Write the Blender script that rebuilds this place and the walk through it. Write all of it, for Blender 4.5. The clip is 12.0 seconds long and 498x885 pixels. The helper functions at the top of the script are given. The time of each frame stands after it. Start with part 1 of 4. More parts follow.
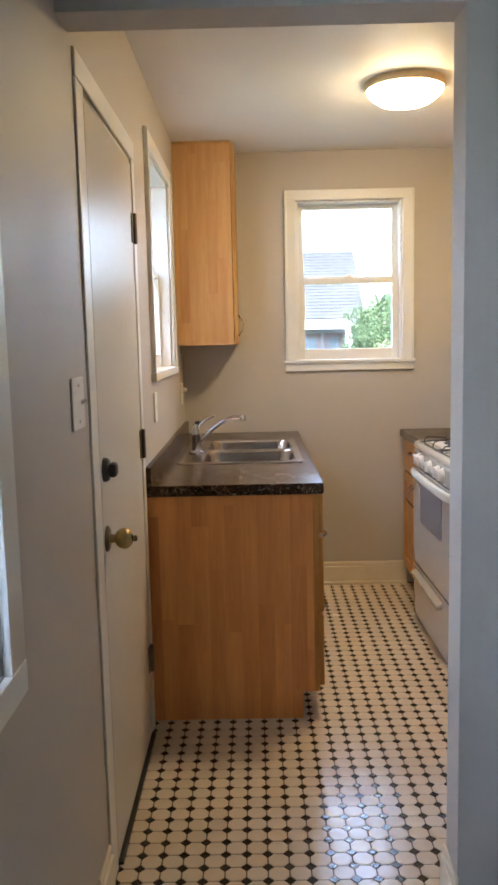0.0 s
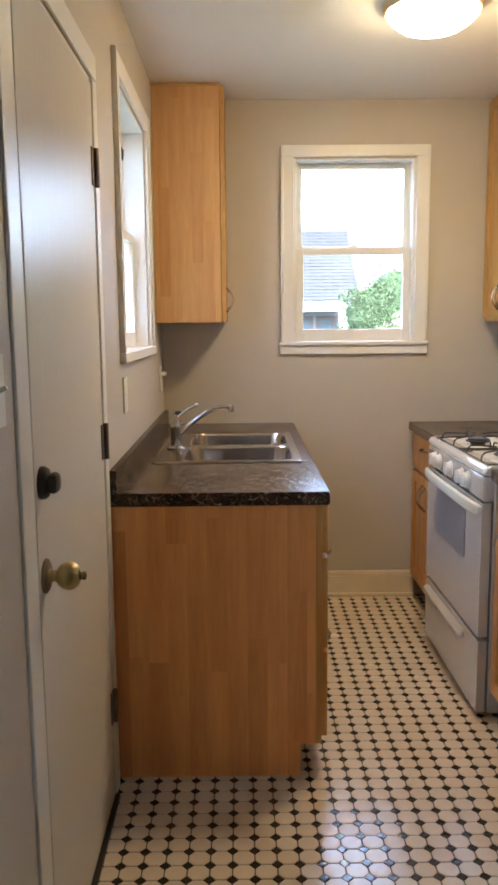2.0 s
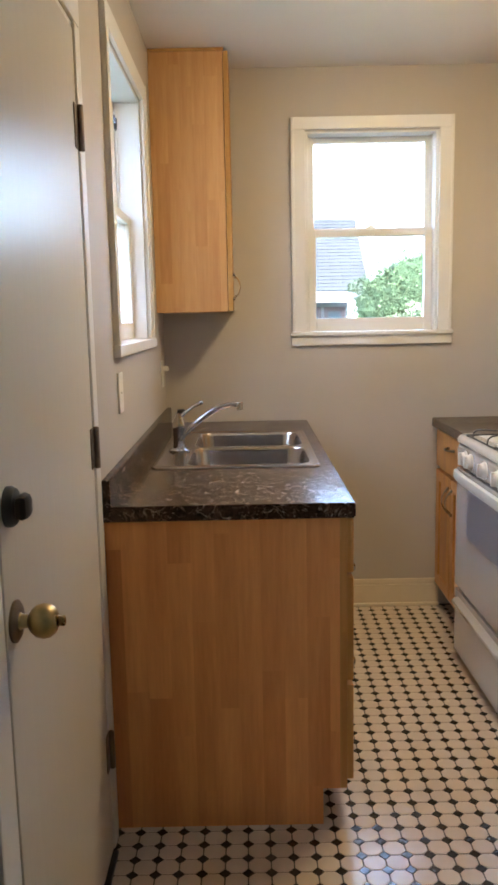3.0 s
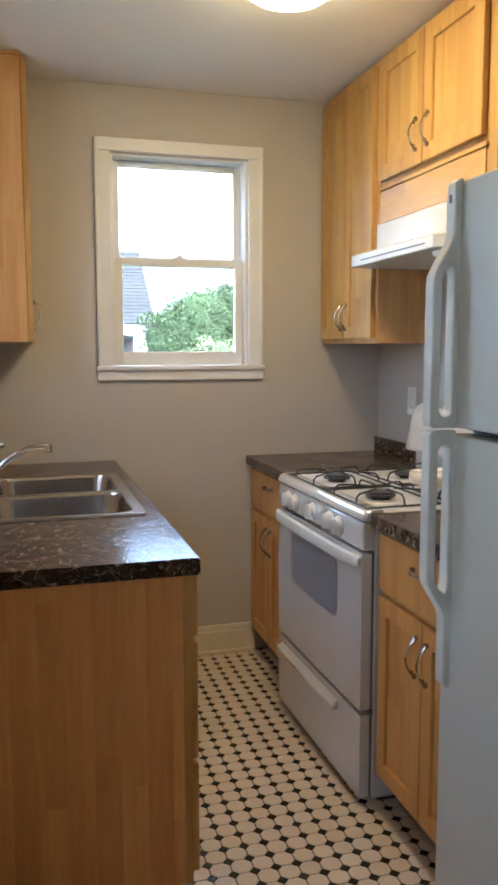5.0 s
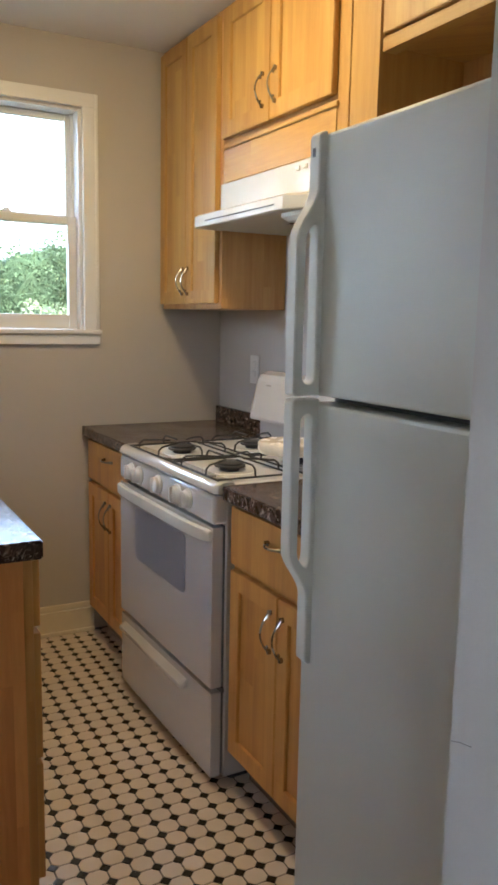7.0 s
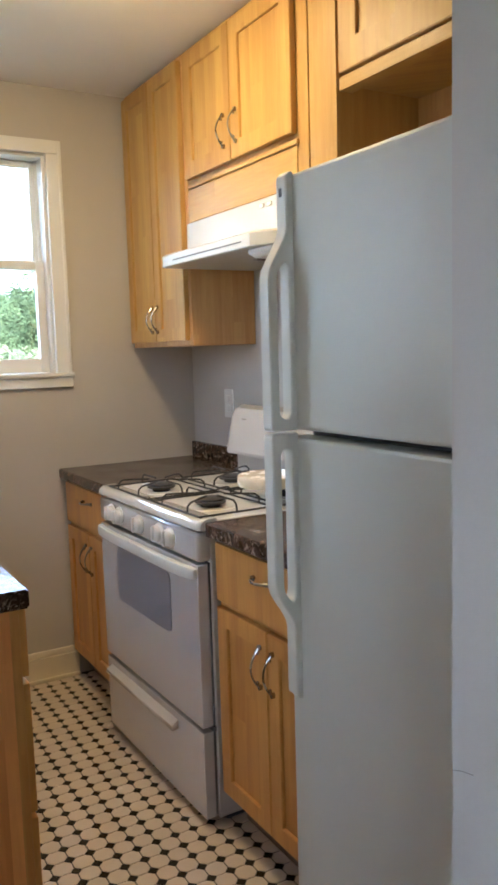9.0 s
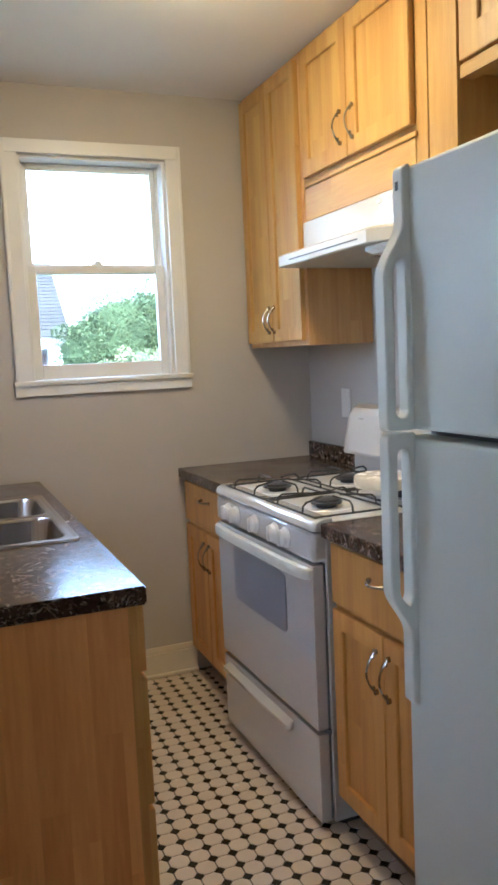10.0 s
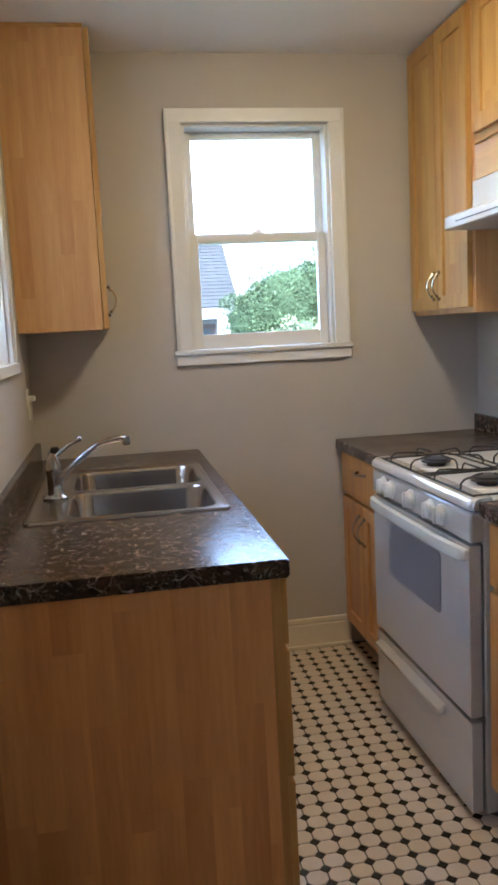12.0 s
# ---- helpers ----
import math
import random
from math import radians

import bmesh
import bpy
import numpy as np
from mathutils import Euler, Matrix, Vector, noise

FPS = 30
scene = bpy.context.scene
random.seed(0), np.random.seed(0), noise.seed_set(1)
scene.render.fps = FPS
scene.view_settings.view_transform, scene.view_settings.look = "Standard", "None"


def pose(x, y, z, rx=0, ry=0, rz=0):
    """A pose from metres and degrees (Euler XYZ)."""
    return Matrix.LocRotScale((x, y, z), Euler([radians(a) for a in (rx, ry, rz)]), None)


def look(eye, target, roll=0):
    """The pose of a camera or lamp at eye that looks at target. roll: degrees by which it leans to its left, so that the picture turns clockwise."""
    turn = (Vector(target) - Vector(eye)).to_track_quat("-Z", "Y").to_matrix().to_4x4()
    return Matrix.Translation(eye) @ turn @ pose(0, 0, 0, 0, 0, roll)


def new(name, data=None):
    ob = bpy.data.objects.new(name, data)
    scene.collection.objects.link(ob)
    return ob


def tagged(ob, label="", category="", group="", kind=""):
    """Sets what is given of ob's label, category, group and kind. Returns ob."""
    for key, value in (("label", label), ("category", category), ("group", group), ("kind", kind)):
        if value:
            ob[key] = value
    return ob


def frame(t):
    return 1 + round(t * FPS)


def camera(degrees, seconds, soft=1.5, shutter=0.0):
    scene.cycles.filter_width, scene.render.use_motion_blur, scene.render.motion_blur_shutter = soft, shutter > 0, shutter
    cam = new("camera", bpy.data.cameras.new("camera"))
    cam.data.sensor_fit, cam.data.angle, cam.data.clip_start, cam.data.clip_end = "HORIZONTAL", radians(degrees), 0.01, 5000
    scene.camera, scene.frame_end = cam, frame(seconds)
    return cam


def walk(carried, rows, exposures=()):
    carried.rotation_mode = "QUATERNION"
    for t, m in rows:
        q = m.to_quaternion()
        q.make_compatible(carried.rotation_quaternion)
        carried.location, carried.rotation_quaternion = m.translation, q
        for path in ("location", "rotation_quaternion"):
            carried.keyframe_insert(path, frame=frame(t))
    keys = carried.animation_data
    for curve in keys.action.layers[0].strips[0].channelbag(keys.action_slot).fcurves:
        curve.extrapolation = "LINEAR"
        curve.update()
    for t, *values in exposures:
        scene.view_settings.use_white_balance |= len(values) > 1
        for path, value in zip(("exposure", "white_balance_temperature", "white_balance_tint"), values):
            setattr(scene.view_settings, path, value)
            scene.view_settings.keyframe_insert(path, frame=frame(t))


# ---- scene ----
cam = camera(34.7, 12.0, soft=3.0)
PATH = [
    (0, (0.406, -4.515, 1.418), (0.387, -2.531, 1.164), -1.3),
    (0.5, (0.379, -4.43, 1.402), (0.413, -2.452, 1.108), -1.5),
    (1, (0.399, -4.28, 1.399), (0.405, -2.295, 1.157), -0.5),
    (1.5, (0.411, -4.116, 1.382), (0.367, -2.138, 1.091), 0.5),
    (2, (0.393, -3.957, 1.387), (0.407, -1.978, 1.094), -0.5),
    (2.5, (0.369, -3.797, 1.371), (0.377, -1.824, 1.041), -1.3),
    (2.7, (0.382, -3.733, 1.37), (0.369, -1.757, 1.059), -1.2),
    (4.3, (0.306, -3.438, 1.364), (0.615, -1.486, 1.055), -0.4),
    (4.5, (0.289, -3.419, 1.366), (0.681, -1.476, 1.102), -0.4),
    (5, (0.267, -3.397, 1.369), (0.813, -1.487, 1.137), -0.1),
    (5.5, (0.253, -3.381, 1.37), (0.88, -1.499, 1.114), -0.4),
    (6, (0.256, -3.355, 1.363), (0.998, -1.518, 1.091), -0.2),
    (6.5, (0.288, -3.29, 1.351), (1.103, -1.489, 1.045), 0.9),
    (7, (0.262, -3.257, 1.353), (1.202, -1.518, 1.049), 1.1),
    (7.2, (0.247, -3.261, 1.347), (1.239, -1.545, 1.081), 1.2),
    (8.8, (0.231, -3.259, 1.366), (1.251, -1.556, 1.122), -1.6),
    (9, (0.246, -3.258, 1.367), (1.248, -1.542, 1.138), -1.7),
    (9.5, (0.248, -3.254, 1.367), (1.165, -1.489, 1.16), -2.1),
    (10, (0.261, -3.25, 1.365), (0.996, -1.403, 1.147), -2.6),
    (10.5, (0.272, -3.239, 1.365), (0.839, -1.335, 1.138), -2.7),
    (11, (0.288, -3.228, 1.362), (0.734, -1.293, 1.122), -3.2),
    (11.5, (0.296, -3.248, 1.367), (0.679, -1.302, 1.111), -2.8),
    (12, (0.316, -3.216, 1.362), (0.643, -1.262, 1.088), -2.9),
]
EXPOSURES = [(0.0, 5.24, 5650, 11), (2.5, 5.16, 5550, 11), (4.5, 4.97, 5350, 8), (5.5, 4.77, 5380, 8), (6.5, 4.69, 5550, 8), (7.2, 4.69, 5700, 8), (9.0, 4.95, 5550, 8), (9.5, 5.02, 5330, 7), (10.5, 4.80, 5020, 7), (12.0, 4.74, 5050, 9)]
walk(cam, [(t, look(e, a, r)) for t, e, a, r in PATH], EXPOSURES)

# ---- world and light ----
world = bpy.data.worlds.new("world")
scene.world = world
world.use_nodes = True
wn = world.node_tree
sky = wn.nodes.new("ShaderNodeTexSky")
sky.sky_type = "NISHITA"
sky.sun_disc = False
sky.sun_elevation, sky.sun_rotation = radians(48), radians(150)
sky.air_density, sky.dust_density, sky.ozone_density = 1.0, 2.0, 1.2
overcast = wn.nodes.new("ShaderNodeHueSaturation")
overcast.inputs["Saturation"].default_value = 0.65
wn.links.new(sky.outputs["Color"], overcast.inputs["Color"])
wn.links.new(overcast.outputs["Color"], wn.nodes["Background"].inputs["Color"])
wn.nodes["Background"].inputs["Strength"].default_value = 0.15

sun_data = bpy.data.lights.new("sun", "SUN")
sun_data.energy, sun_data.angle, sun_data.color = 0.6, radians(12), (1.0, 0.95, 0.88)
sun = new("sun", sun_data)
sun.matrix_basis = look((3.0, -6.0, 9.0), (0.0, 0.0, 0.0))
LAMP_GLOW = 2.6

# ---- sizes of the plan ----
CEIL = 2.435          # ceiling height
RIGHT = 1.865         # face of the right-hand wall
PART_N, PART_F = -2.74, -2.63   # partition with the opening
BACK_END = -6.4       # rear of the room the walk starts in
NEAR_W = 2.7


# ---- materials ----
def nodes_of(m):
    m.use_nodes = True
    return m.node_tree, m.node_tree.nodes["Principled BSDF"]


def nd(nt, kind, **vals):
    n = nt.nodes.new(kind)
    for k, v in vals.items():
        n.inputs[k].default_value = v
    return n


def coords(nt, scale=(1, 1, 1)):
    tc = nt.nodes.new("ShaderNodeTexCoord")
    mp = nt.nodes.new("ShaderNodeMapping")
    mp.inputs["Scale"].default_value = scale
    nt.links.new(tc.outputs["Object"], mp.inputs["Vector"])
    return mp.outputs["Vector"]


def mixc(nt, fac, a, b, mode="MIX"):
    n = nt.nodes.new("ShaderNodeMix")
    n.data_type, n.blend_type = "RGBA", mode
    for sock, v in ((n.inputs[0], fac), (n.inputs[6], a), (n.inputs[7], b)):
        if isinstance(v, (int, float)):
            sock.default_value = v
        elif isinstance(v, tuple):
            sock.default_value = (*v, 1)
        else:
            nt.links.new(v, sock)
    return n.outputs[2]


def calc(nt, op, a, b=0.0):
    n = nt.nodes.new("ShaderNodeMath")
    n.operation = op
    for sock, v in zip(n.inputs, (a, b)):
        if isinstance(v, (int, float)):
            sock.default_value = v
        else:
            nt.links.new(v, sock)
    return n.outputs[0]


def ramp(nt, fac, lo, hi, a=0.0, b=1.0):
    n = nt.nodes.new("ShaderNodeMapRange")
    n.inputs["From Min"].default_value, n.inputs["From Max"].default_value = lo, hi
    n.inputs["To Min"].default_value, n.inputs["To Max"].default_value = a, b
    nt.links.new(fac, n.inputs["Value"])
    return n.outputs["Result"]


def noise_of(nt, vec, scale, detail=3.0, rough=0.55):
    n = nd(nt, "ShaderNodeTexNoise", Scale=scale, Detail=detail, Roughness=rough)
    nt.links.new(vec, n.inputs["Vector"])
    return n.outputs["Fac"]


def bump_to(nt, bs, height, strength, dist=0.01):
    b = nd(nt, "ShaderNodeBump", Strength=strength, Distance=dist)
    nt.links.new(height, b.inputs["Height"])
    nt.links.new(b.outputs["Normal"], bs.inputs["Normal"])


def surface(name, col, rough=0.5, metal=0.0, var=0.10, scale=3.0, fine=70.0, bump=0.08, rvar=0.08, stretch=(1, 1, 1), rand=0.0, coat=0.0, spec=0.5):
    """A plain surface with cloudy and fine variation of tone, gloss and relief."""
    m = bpy.data.materials.new(name)
    nt, bs = nodes_of(m)
    vec = coords(nt, stretch)
    big, small = noise_of(nt, vec, scale, 4.0), noise_of(nt, vec, fine, 2.0)
    dark = tuple(c * (1 - var) for c in col)
    lite = tuple(min(1, c * (1 + var * 0.6)) for c in col)
    c = mixc(nt, ramp(nt, big, 0.3, 0.7), dark, lite)
    c = mixc(nt, ramp(nt, small, 0.35, 0.65, 0.0, var * 0.6), c, tuple(x * 0.75 for x in col))
    if rand:
        info = nt.nodes.new("ShaderNodeObjectInfo")
        c = mixc(nt, ramp(nt, info.outputs["Random"], 0, 1, 0.0, rand), c, tuple(x * 0.6 for x in col))
    nt.links.new(c, bs.inputs["Base Color"])
    nt.links.new(ramp(nt, big, 0.3, 0.7, max(0.02, rough - rvar), min(1, rough + rvar)), bs.inputs["Roughness"])
    bs.inputs["Metallic"].default_value = metal
    bs.inputs["Coat Weight"].default_value = coat
    bs.inputs["Coat IOR"].default_value = 1.7
    bs.inputs["Specular IOR Level"].default_value = spec
    if bump:
        bump_to(nt, bs, small, bump, 0.004)
    return m


def wood(name, dark, lite, along="z", stave=0.045, rough=0.46, tone=0.55):
    """Edge-glued boards: staves of differing tone with grain along one axis."""
    m = bpy.data.materials.new(name)
    nt, bs = nodes_of(m)
    tc = nt.nodes.new("ShaderNodeTexCoord")
    sep = nt.nodes.new("ShaderNodeSeparateXYZ")
    nt.links.new(tc.outputs["Object"], sep.inputs[0])
    x, y, z = sep.outputs
    if along == "z":
        across, run = calc(nt, "ADD", x, y), z
    else:
        across, run = calc(nt, "ADD", z, x), y
    lane = calc(nt, "FLOOR", calc(nt, "DIVIDE", across, stave))
    wl = nt.nodes.new("ShaderNodeTexWhiteNoise")
    wl.noise_dimensions = "1D"
    nt.links.new(lane, wl.inputs["W"])
    piece = calc(nt, "FLOOR", calc(nt, "ADD", calc(nt, "DIVIDE", run, 0.48), calc(nt, "MULTIPLY", wl.outputs["Value"], 7.0)))
    wp = nt.nodes.new("ShaderNodeTexWhiteNoise")
    wp.noise_dimensions = "2D"
    cmb = nt.nodes.new("ShaderNodeCombineXYZ")
    nt.links.new(lane, cmb.inputs[0])
    nt.links.new(piece, cmb.inputs[1])
    nt.links.new(cmb.outputs[0], wp.inputs["Vector"])
    gv = nt.nodes.new("ShaderNodeCombineXYZ")
    nt.links.new(calc(nt, "ADD", across, calc(nt, "MULTIPLY", wp.outputs["Value"], 3.0)), gv.inputs[0])
    nt.links.new(calc(nt, "MULTIPLY", run, 0.07), gv.inputs[1])
    grain = noise_of(nt, gv.outputs[0], 95.0, 5.0, 0.65)
    broad = noise_of(nt, gv.outputs[0], 14.0, 3.0, 0.5)
    f = calc(nt, "ADD", calc(nt, "MULTIPLY", ramp(nt, grain, 0.3, 0.7), 0.30), calc(nt, "MULTIPLY", ramp(nt, broad, 0.3, 0.7), 0.75 - tone * 0.6))
    f = calc(nt, "ADD", f, calc(nt, "MULTIPLY", wp.outputs["Value"], tone * 0.75))
    info = nt.nodes.new("ShaderNodeObjectInfo")
    f = calc(nt, "ADD", f, ramp(nt, info.outputs["Random"], 0, 1, -0.1, 0.1))
    nt.links.new(mixc(nt, f, dark, lite), bs.inputs["Base Color"])
    nt.links.new(ramp(nt, broad, 0.3, 0.7, rough - 0.06, rough + 0.08), bs.inputs["Roughness"])
    bs.inputs["Specular IOR Level"].default_value = 0.32
    bs.inputs["Coat Weight"].default_value = 0.04
    bs.inputs["Coat Roughness"].default_value = 0.3
    bump_to(nt, bs, grain, 0.06, 0.002)
    return m


def flecked_laminate(name):
    """Dark brown laminate with short pale curling flecks."""
    m = bpy.data.materials.new(name)
    nt, bs = nodes_of(m)
    vec = coords(nt)
    warp = nd(nt, "ShaderNodeTexNoise", Scale=9.0, Detail=2.0)
    nt.links.new(vec, warp.inputs["Vector"])
    add = nt.nodes.new("ShaderNodeVectorMath")
    add.operation = "MULTIPLY_ADD"
    nt.links.new(warp.outputs["Color"], add.inputs[0])
    add.inputs[1].default_value = (0.12, 0.12, 0.12)
    nt.links.new(vec, add.inputs[2])
    def veins(scale, thick, mask_scale, lo, hi):
        vo = nd(nt, "ShaderNodeTexVoronoi", Scale=scale, Randomness=1.0)
        vo.feature = "DISTANCE_TO_EDGE"
        nt.links.new(add.outputs[0], vo.inputs["Vector"])
        line = ramp(nt, vo.outputs["Distance"], 0.0, thick, 1.0, 0.0)
        return calc(nt, "MULTIPLY", line, ramp(nt, noise_of(nt, vec, mask_scale, 3.0), lo, hi))

    ground = mixc(nt, ramp(nt, noise_of(nt, add.outputs[0], 26.0, 6.0, 0.72), 0.36, 0.66), (0.010, 0.008, 0.007), (0.088, 0.050, 0.035))
    ground = mixc(nt, ramp(nt, noise_of(nt, vec, 9.0, 3.0), 0.42, 0.66, 0.0, 0.55), ground, (0.020, 0.015, 0.013))
    chips = ramp(nt, noise_of(nt, add.outputs[0], 85.0, 2.0, 0.5), 0.62, 0.70, 0.0, 0.7)
    pale = mixc(nt, ramp(nt, noise_of(nt, vec, 40.0), 0.4, 0.6), (0.24, 0.15, 0.10), (0.50, 0.40, 0.31))
    c = mixc(nt, calc(nt, "MULTIPLY", veins(36.0, 0.085, 30.0, 0.47, 0.59), 0.65), ground, pale)
    c = mixc(nt, calc(nt, "MULTIPLY", veins(75.0, 0.12, 44.0, 0.52, 0.62), 0.42), c, pale)
    c = mixc(nt, chips, c, pale)
    nt.links.new(c, bs.inputs["Base Color"])
    nt.links.new(ramp(nt, noise_of(nt, vec, 6.0), 0.3, 0.7, 0.17, 0.27), bs.inputs["Roughness"])
    bs.inputs["Specular IOR Level"].default_value = 0.28
    bump_to(nt, bs, noise_of(nt, vec, 260.0, 2.0), 0.05, 0.002)
    return m


def pane_glass(name):
    m = bpy.data.materials.new(name)
    nt, bs = nodes_of(m)
    bs.inputs["Base Color"].default_value = (0.96, 0.98, 0.98, 1)
    bs.inputs["Roughness"].default_value = 0.0
    bs.inputs["IOR"].default_value = 1.45
    bs.inputs["Transmission Weight"].default_value = 1.0
    return m


def glowing(name, col, strength):
    m = bpy.data.materials.new(name)
    nt, bs = nodes_of(m)
    bs.inputs["Base Color"].default_value = (0.85, 0.82, 0.75, 1)
    bs.inputs["Roughness"].default_value = 0.25
    bs.inputs["Emission Color"].default_value = (*col, 1)
    # the bulbs inside light the bottom of the bowl more than its rim
    geo = nt.nodes.new("ShaderNodeNewGeometry")
    sep = nt.nodes.new("ShaderNodeSeparateXYZ")
    nt.links.new(geo.outputs["Position"], sep.inputs[0])
    nt.links.new(ramp(nt, sep.outputs[2], CEIL - 0.085, CEIL - 0.030, strength * 1.15, strength * 0.6), bs.inputs["Emission Strength"])
    return m


def leafy(name, lo, hi):
    m = bpy.data.materials.new(name)
    nt, bs = nodes_of(m)
    geo = nt.nodes.new("ShaderNodeNewGeometry")
    c = mixc(nt, geo.outputs["Random Per Island"], lo, hi)
    c = mixc(nt, ramp(nt, noise_of(nt, coords(nt), 2.2), 0.35, 0.65, 0.0, 0.5), c, tuple(v * 0.55 for v in lo))
    nt.links.new(c, bs.inputs["Base Color"])
    bs.inputs["Roughness"].default_value = 0.8
    bs.inputs["Specular IOR Level"].default_value = 0.15
    return m


PAINT = surface("greige_wall_paint", (0.50, 0.450, 0.385), 0.55, var=0.05, scale=1.6, fine=160, bump=0.12)
CEILPAINT = surface("ceiling_paint", (0.76, 0.74, 0.70), 0.6, var=0.04, scale=1.5, fine=140, bump=0.15)
TRIMPAINT = surface("white_trim_paint", (0.74, 0.72, 0.67), 0.38, var=0.04, scale=5, fine=90, bump=0.03, rvar=0.02)
DOORPAINT = surface("glossy_door_paint", (0.63, 0.595, 0.525), 0.34, var=0.06, scale=2.2, fine=40, bump=0.20, rvar=0.05, stretch=(1, 1, 0.05), spec=0.15)
BASEPAINT = surface("cream_baseboard_paint", (0.78, 0.68, 0.51), 0.35, var=0.08, scale=6, fine=80, bump=0.05)
GROUT = surface("dark_grout", (0.075, 0.066, 0.057), 0.8, var=0.25, scale=20, fine=300, bump=0.2)
TILE = surface("cream_glazed_tile", (0.65, 0.540, 0.430), 0.20, var=0.07, scale=7, fine=120, bump=0.03, rand=0.14)
DOT = surface("black_glazed_tile", (0.034, 0.029, 0.026), 0.16, var=0.2, scale=9, fine=120, bump=0.03, rand=0.3)
WOOD_V = wood("honey_wood_upright", (0.37, 0.182, 0.044), (0.58, 0.365, 0.110), "z", 0.075, tone=0.18)
WOOD_H = wood("honey_wood_level", (0.38, 0.195, 0.048), (0.58, 0.365, 0.110), "y", 0.30, tone=0.15)
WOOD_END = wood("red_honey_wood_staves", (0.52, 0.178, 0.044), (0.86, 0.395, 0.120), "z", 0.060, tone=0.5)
# base-run copy of the honey wood, warm bounced light tinted into its colour
WOOD_B = wood("honey_wood_warm_bounce", (0.40, 0.160, 0.034), (0.62, 0.320, 0.085), "z", 0.075, tone=0.2)
WOOD_PANEL = wood("honey_wood_staves", (0.42, 0.195, 0.065), (0.66, 0.400, 0.160), "z", 0.050, tone=0.42)
TOE = surface("dark_toe_kick", (0.16, 0.10, 0.06), 0.6, var=0.2)
LAMINATE = flecked_laminate("flecked_brown_laminate")
STEEL_X = surface("satin_steel", (0.42, 0.37, 0.32), 0.24, 1.0, var=0.04, scale=4, fine=60, bump=0.0, rvar=0.03)
CHROME = surface("chrome", (0.74, 0.72, 0.69), 0.12, 1.0, var=0.05, bump=0.0, rvar=0.04)
PULLMETAL = surface("satin_nickel", (0.33, 0.295, 0.25), 0.28, 1.0, var=0.08, bump=0.0, rvar=0.06)
BRASS = surface("worn_brass", (0.46, 0.34, 0.15), 0.33, 1.0, var=0.25, scale=30, fine=200, bump=0.03)
HINGE = surface("aged_bronze", (0.20, 0.155, 0.11), 0.42, 0.8, var=0.3, scale=40, fine=300)
BLACKMETAL = surface("black_metal", (0.018, 0.017, 0.017), 0.42, 0.2, var=0.2, scale=30)
KNOBWHITE = surface("white_knob_plastic", (0.60, 0.575, 0.53), 0.38, var=0.04, bump=0.0)
# faucet chrome, its dark reflections put into a lower base colour
TAP = surface("chrome_dark_reflection", (0.46, 0.43, 0.39), 0.14, 1.0, var=0.12, scale=20, bump=0.0, rvar=0.05)
BURNERGREY = surface("grey_burner_iron", (0.055, 0.054, 0.055), 0.6, 0.1, var=0.25, scale=40, fine=300, bump=0.2)
UNSEENBOARDS = surface("unseen_dark_boards", (0.085, 0.050, 0.030), 0.4, var=0.3, scale=4, fine=60, stretch=(1, 0.1, 1), rand=0.3)
IRON = surface("black_cast_iron", (0.022, 0.021, 0.021), 0.55, 0.1, var=0.25, scale=40, fine=300, bump=0.2)
ENAMEL = surface("white_enamel", (0.53, 0.502, 0.458), 0.05, var=0.03, scale=2, fine=200, bump=0.0, rvar=0.015, spec=1.0, coat=1.0)
FRIDGE = surface("textured_white_fridge_enamel", (0.505, 0.496, 0.420), 0.36, var=0.03, scale=2, fine=420, bump=0.10, rvar=0.05)
FPLASTIC = surface("white_handle_plastic", (0.60, 0.582, 0.505), 0.35, var=0.06, scale=8, bump=0.03)
HOODPAINT = surface("almond_hood_enamel", (0.52, 0.485, 0.41), 0.42, var=0.05, scale=5, bump=0.02)
OVENGLASS = surface("dark_oven_glass", (0.215, 0.21, 0.212), 0.38, var=0.08, bump=0.0)
COOKTOP = surface("white_cooktop_enamel", (0.66, 0.635, 0.59), 0.22, var=0.05, scale=5, fine=120, bump=0.0, rvar=0.05)
HAIRLINE = surface("grey_crack_in_paint", (0.26, 0.24, 0.22), 0.8, var=0.1)
GASKET_GAP = surface("grey_gasket_and_gap_shade", (0.10, 0.10, 0.10), 0.7, var=0.1)
PLASTIC = surface("white_plate_plastic", (0.72, 0.70, 0.64), 0.35, var=0.04, bump=0.0)
DISH = surface("cream_ceramic", (0.72, 0.62, 0.44), 0.25, var=0.12, scale=25)
SPRAYBLACK = surface("grey_sprayer", (0.35, 0.34, 0.33), 0.3, 0.6, var=0.1)
GLASS = pane_glass("window_glass")
GLOW = glowing("lit_opal_glass", (1.0, 0.71, 0.34), LAMP_GLOW)
RIMPAINT = surface("cream_lamp_rim", (0.66, 0.54, 0.36), 0.35, var=0.08, bump=0.0)
ROOFING = surface("grey_shingle", (0.030, 0.030, 0.029), 0.95, var=0.25, scale=2, fine=40, bump=0.3, spec=0.1)
SIDING = surface("white_siding_paint", (0.20, 0.205, 0.205), 0.6, var=0.08)
BROWNFRAME = surface("brown_frame_paint", (0.075, 0.045, 0.038), 0.5, var=0.15)
DARKGLASS = surface("dim_window_glass", (0.10, 0.12, 0.13), 0.08, var=0.15, bump=0.0)
GRASS = surface("rough_grass", (0.04, 0.065, 0.022), 0.9, var=0.4, scale=1.5, fine=30, bump=0.5)
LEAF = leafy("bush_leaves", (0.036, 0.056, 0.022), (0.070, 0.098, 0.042))
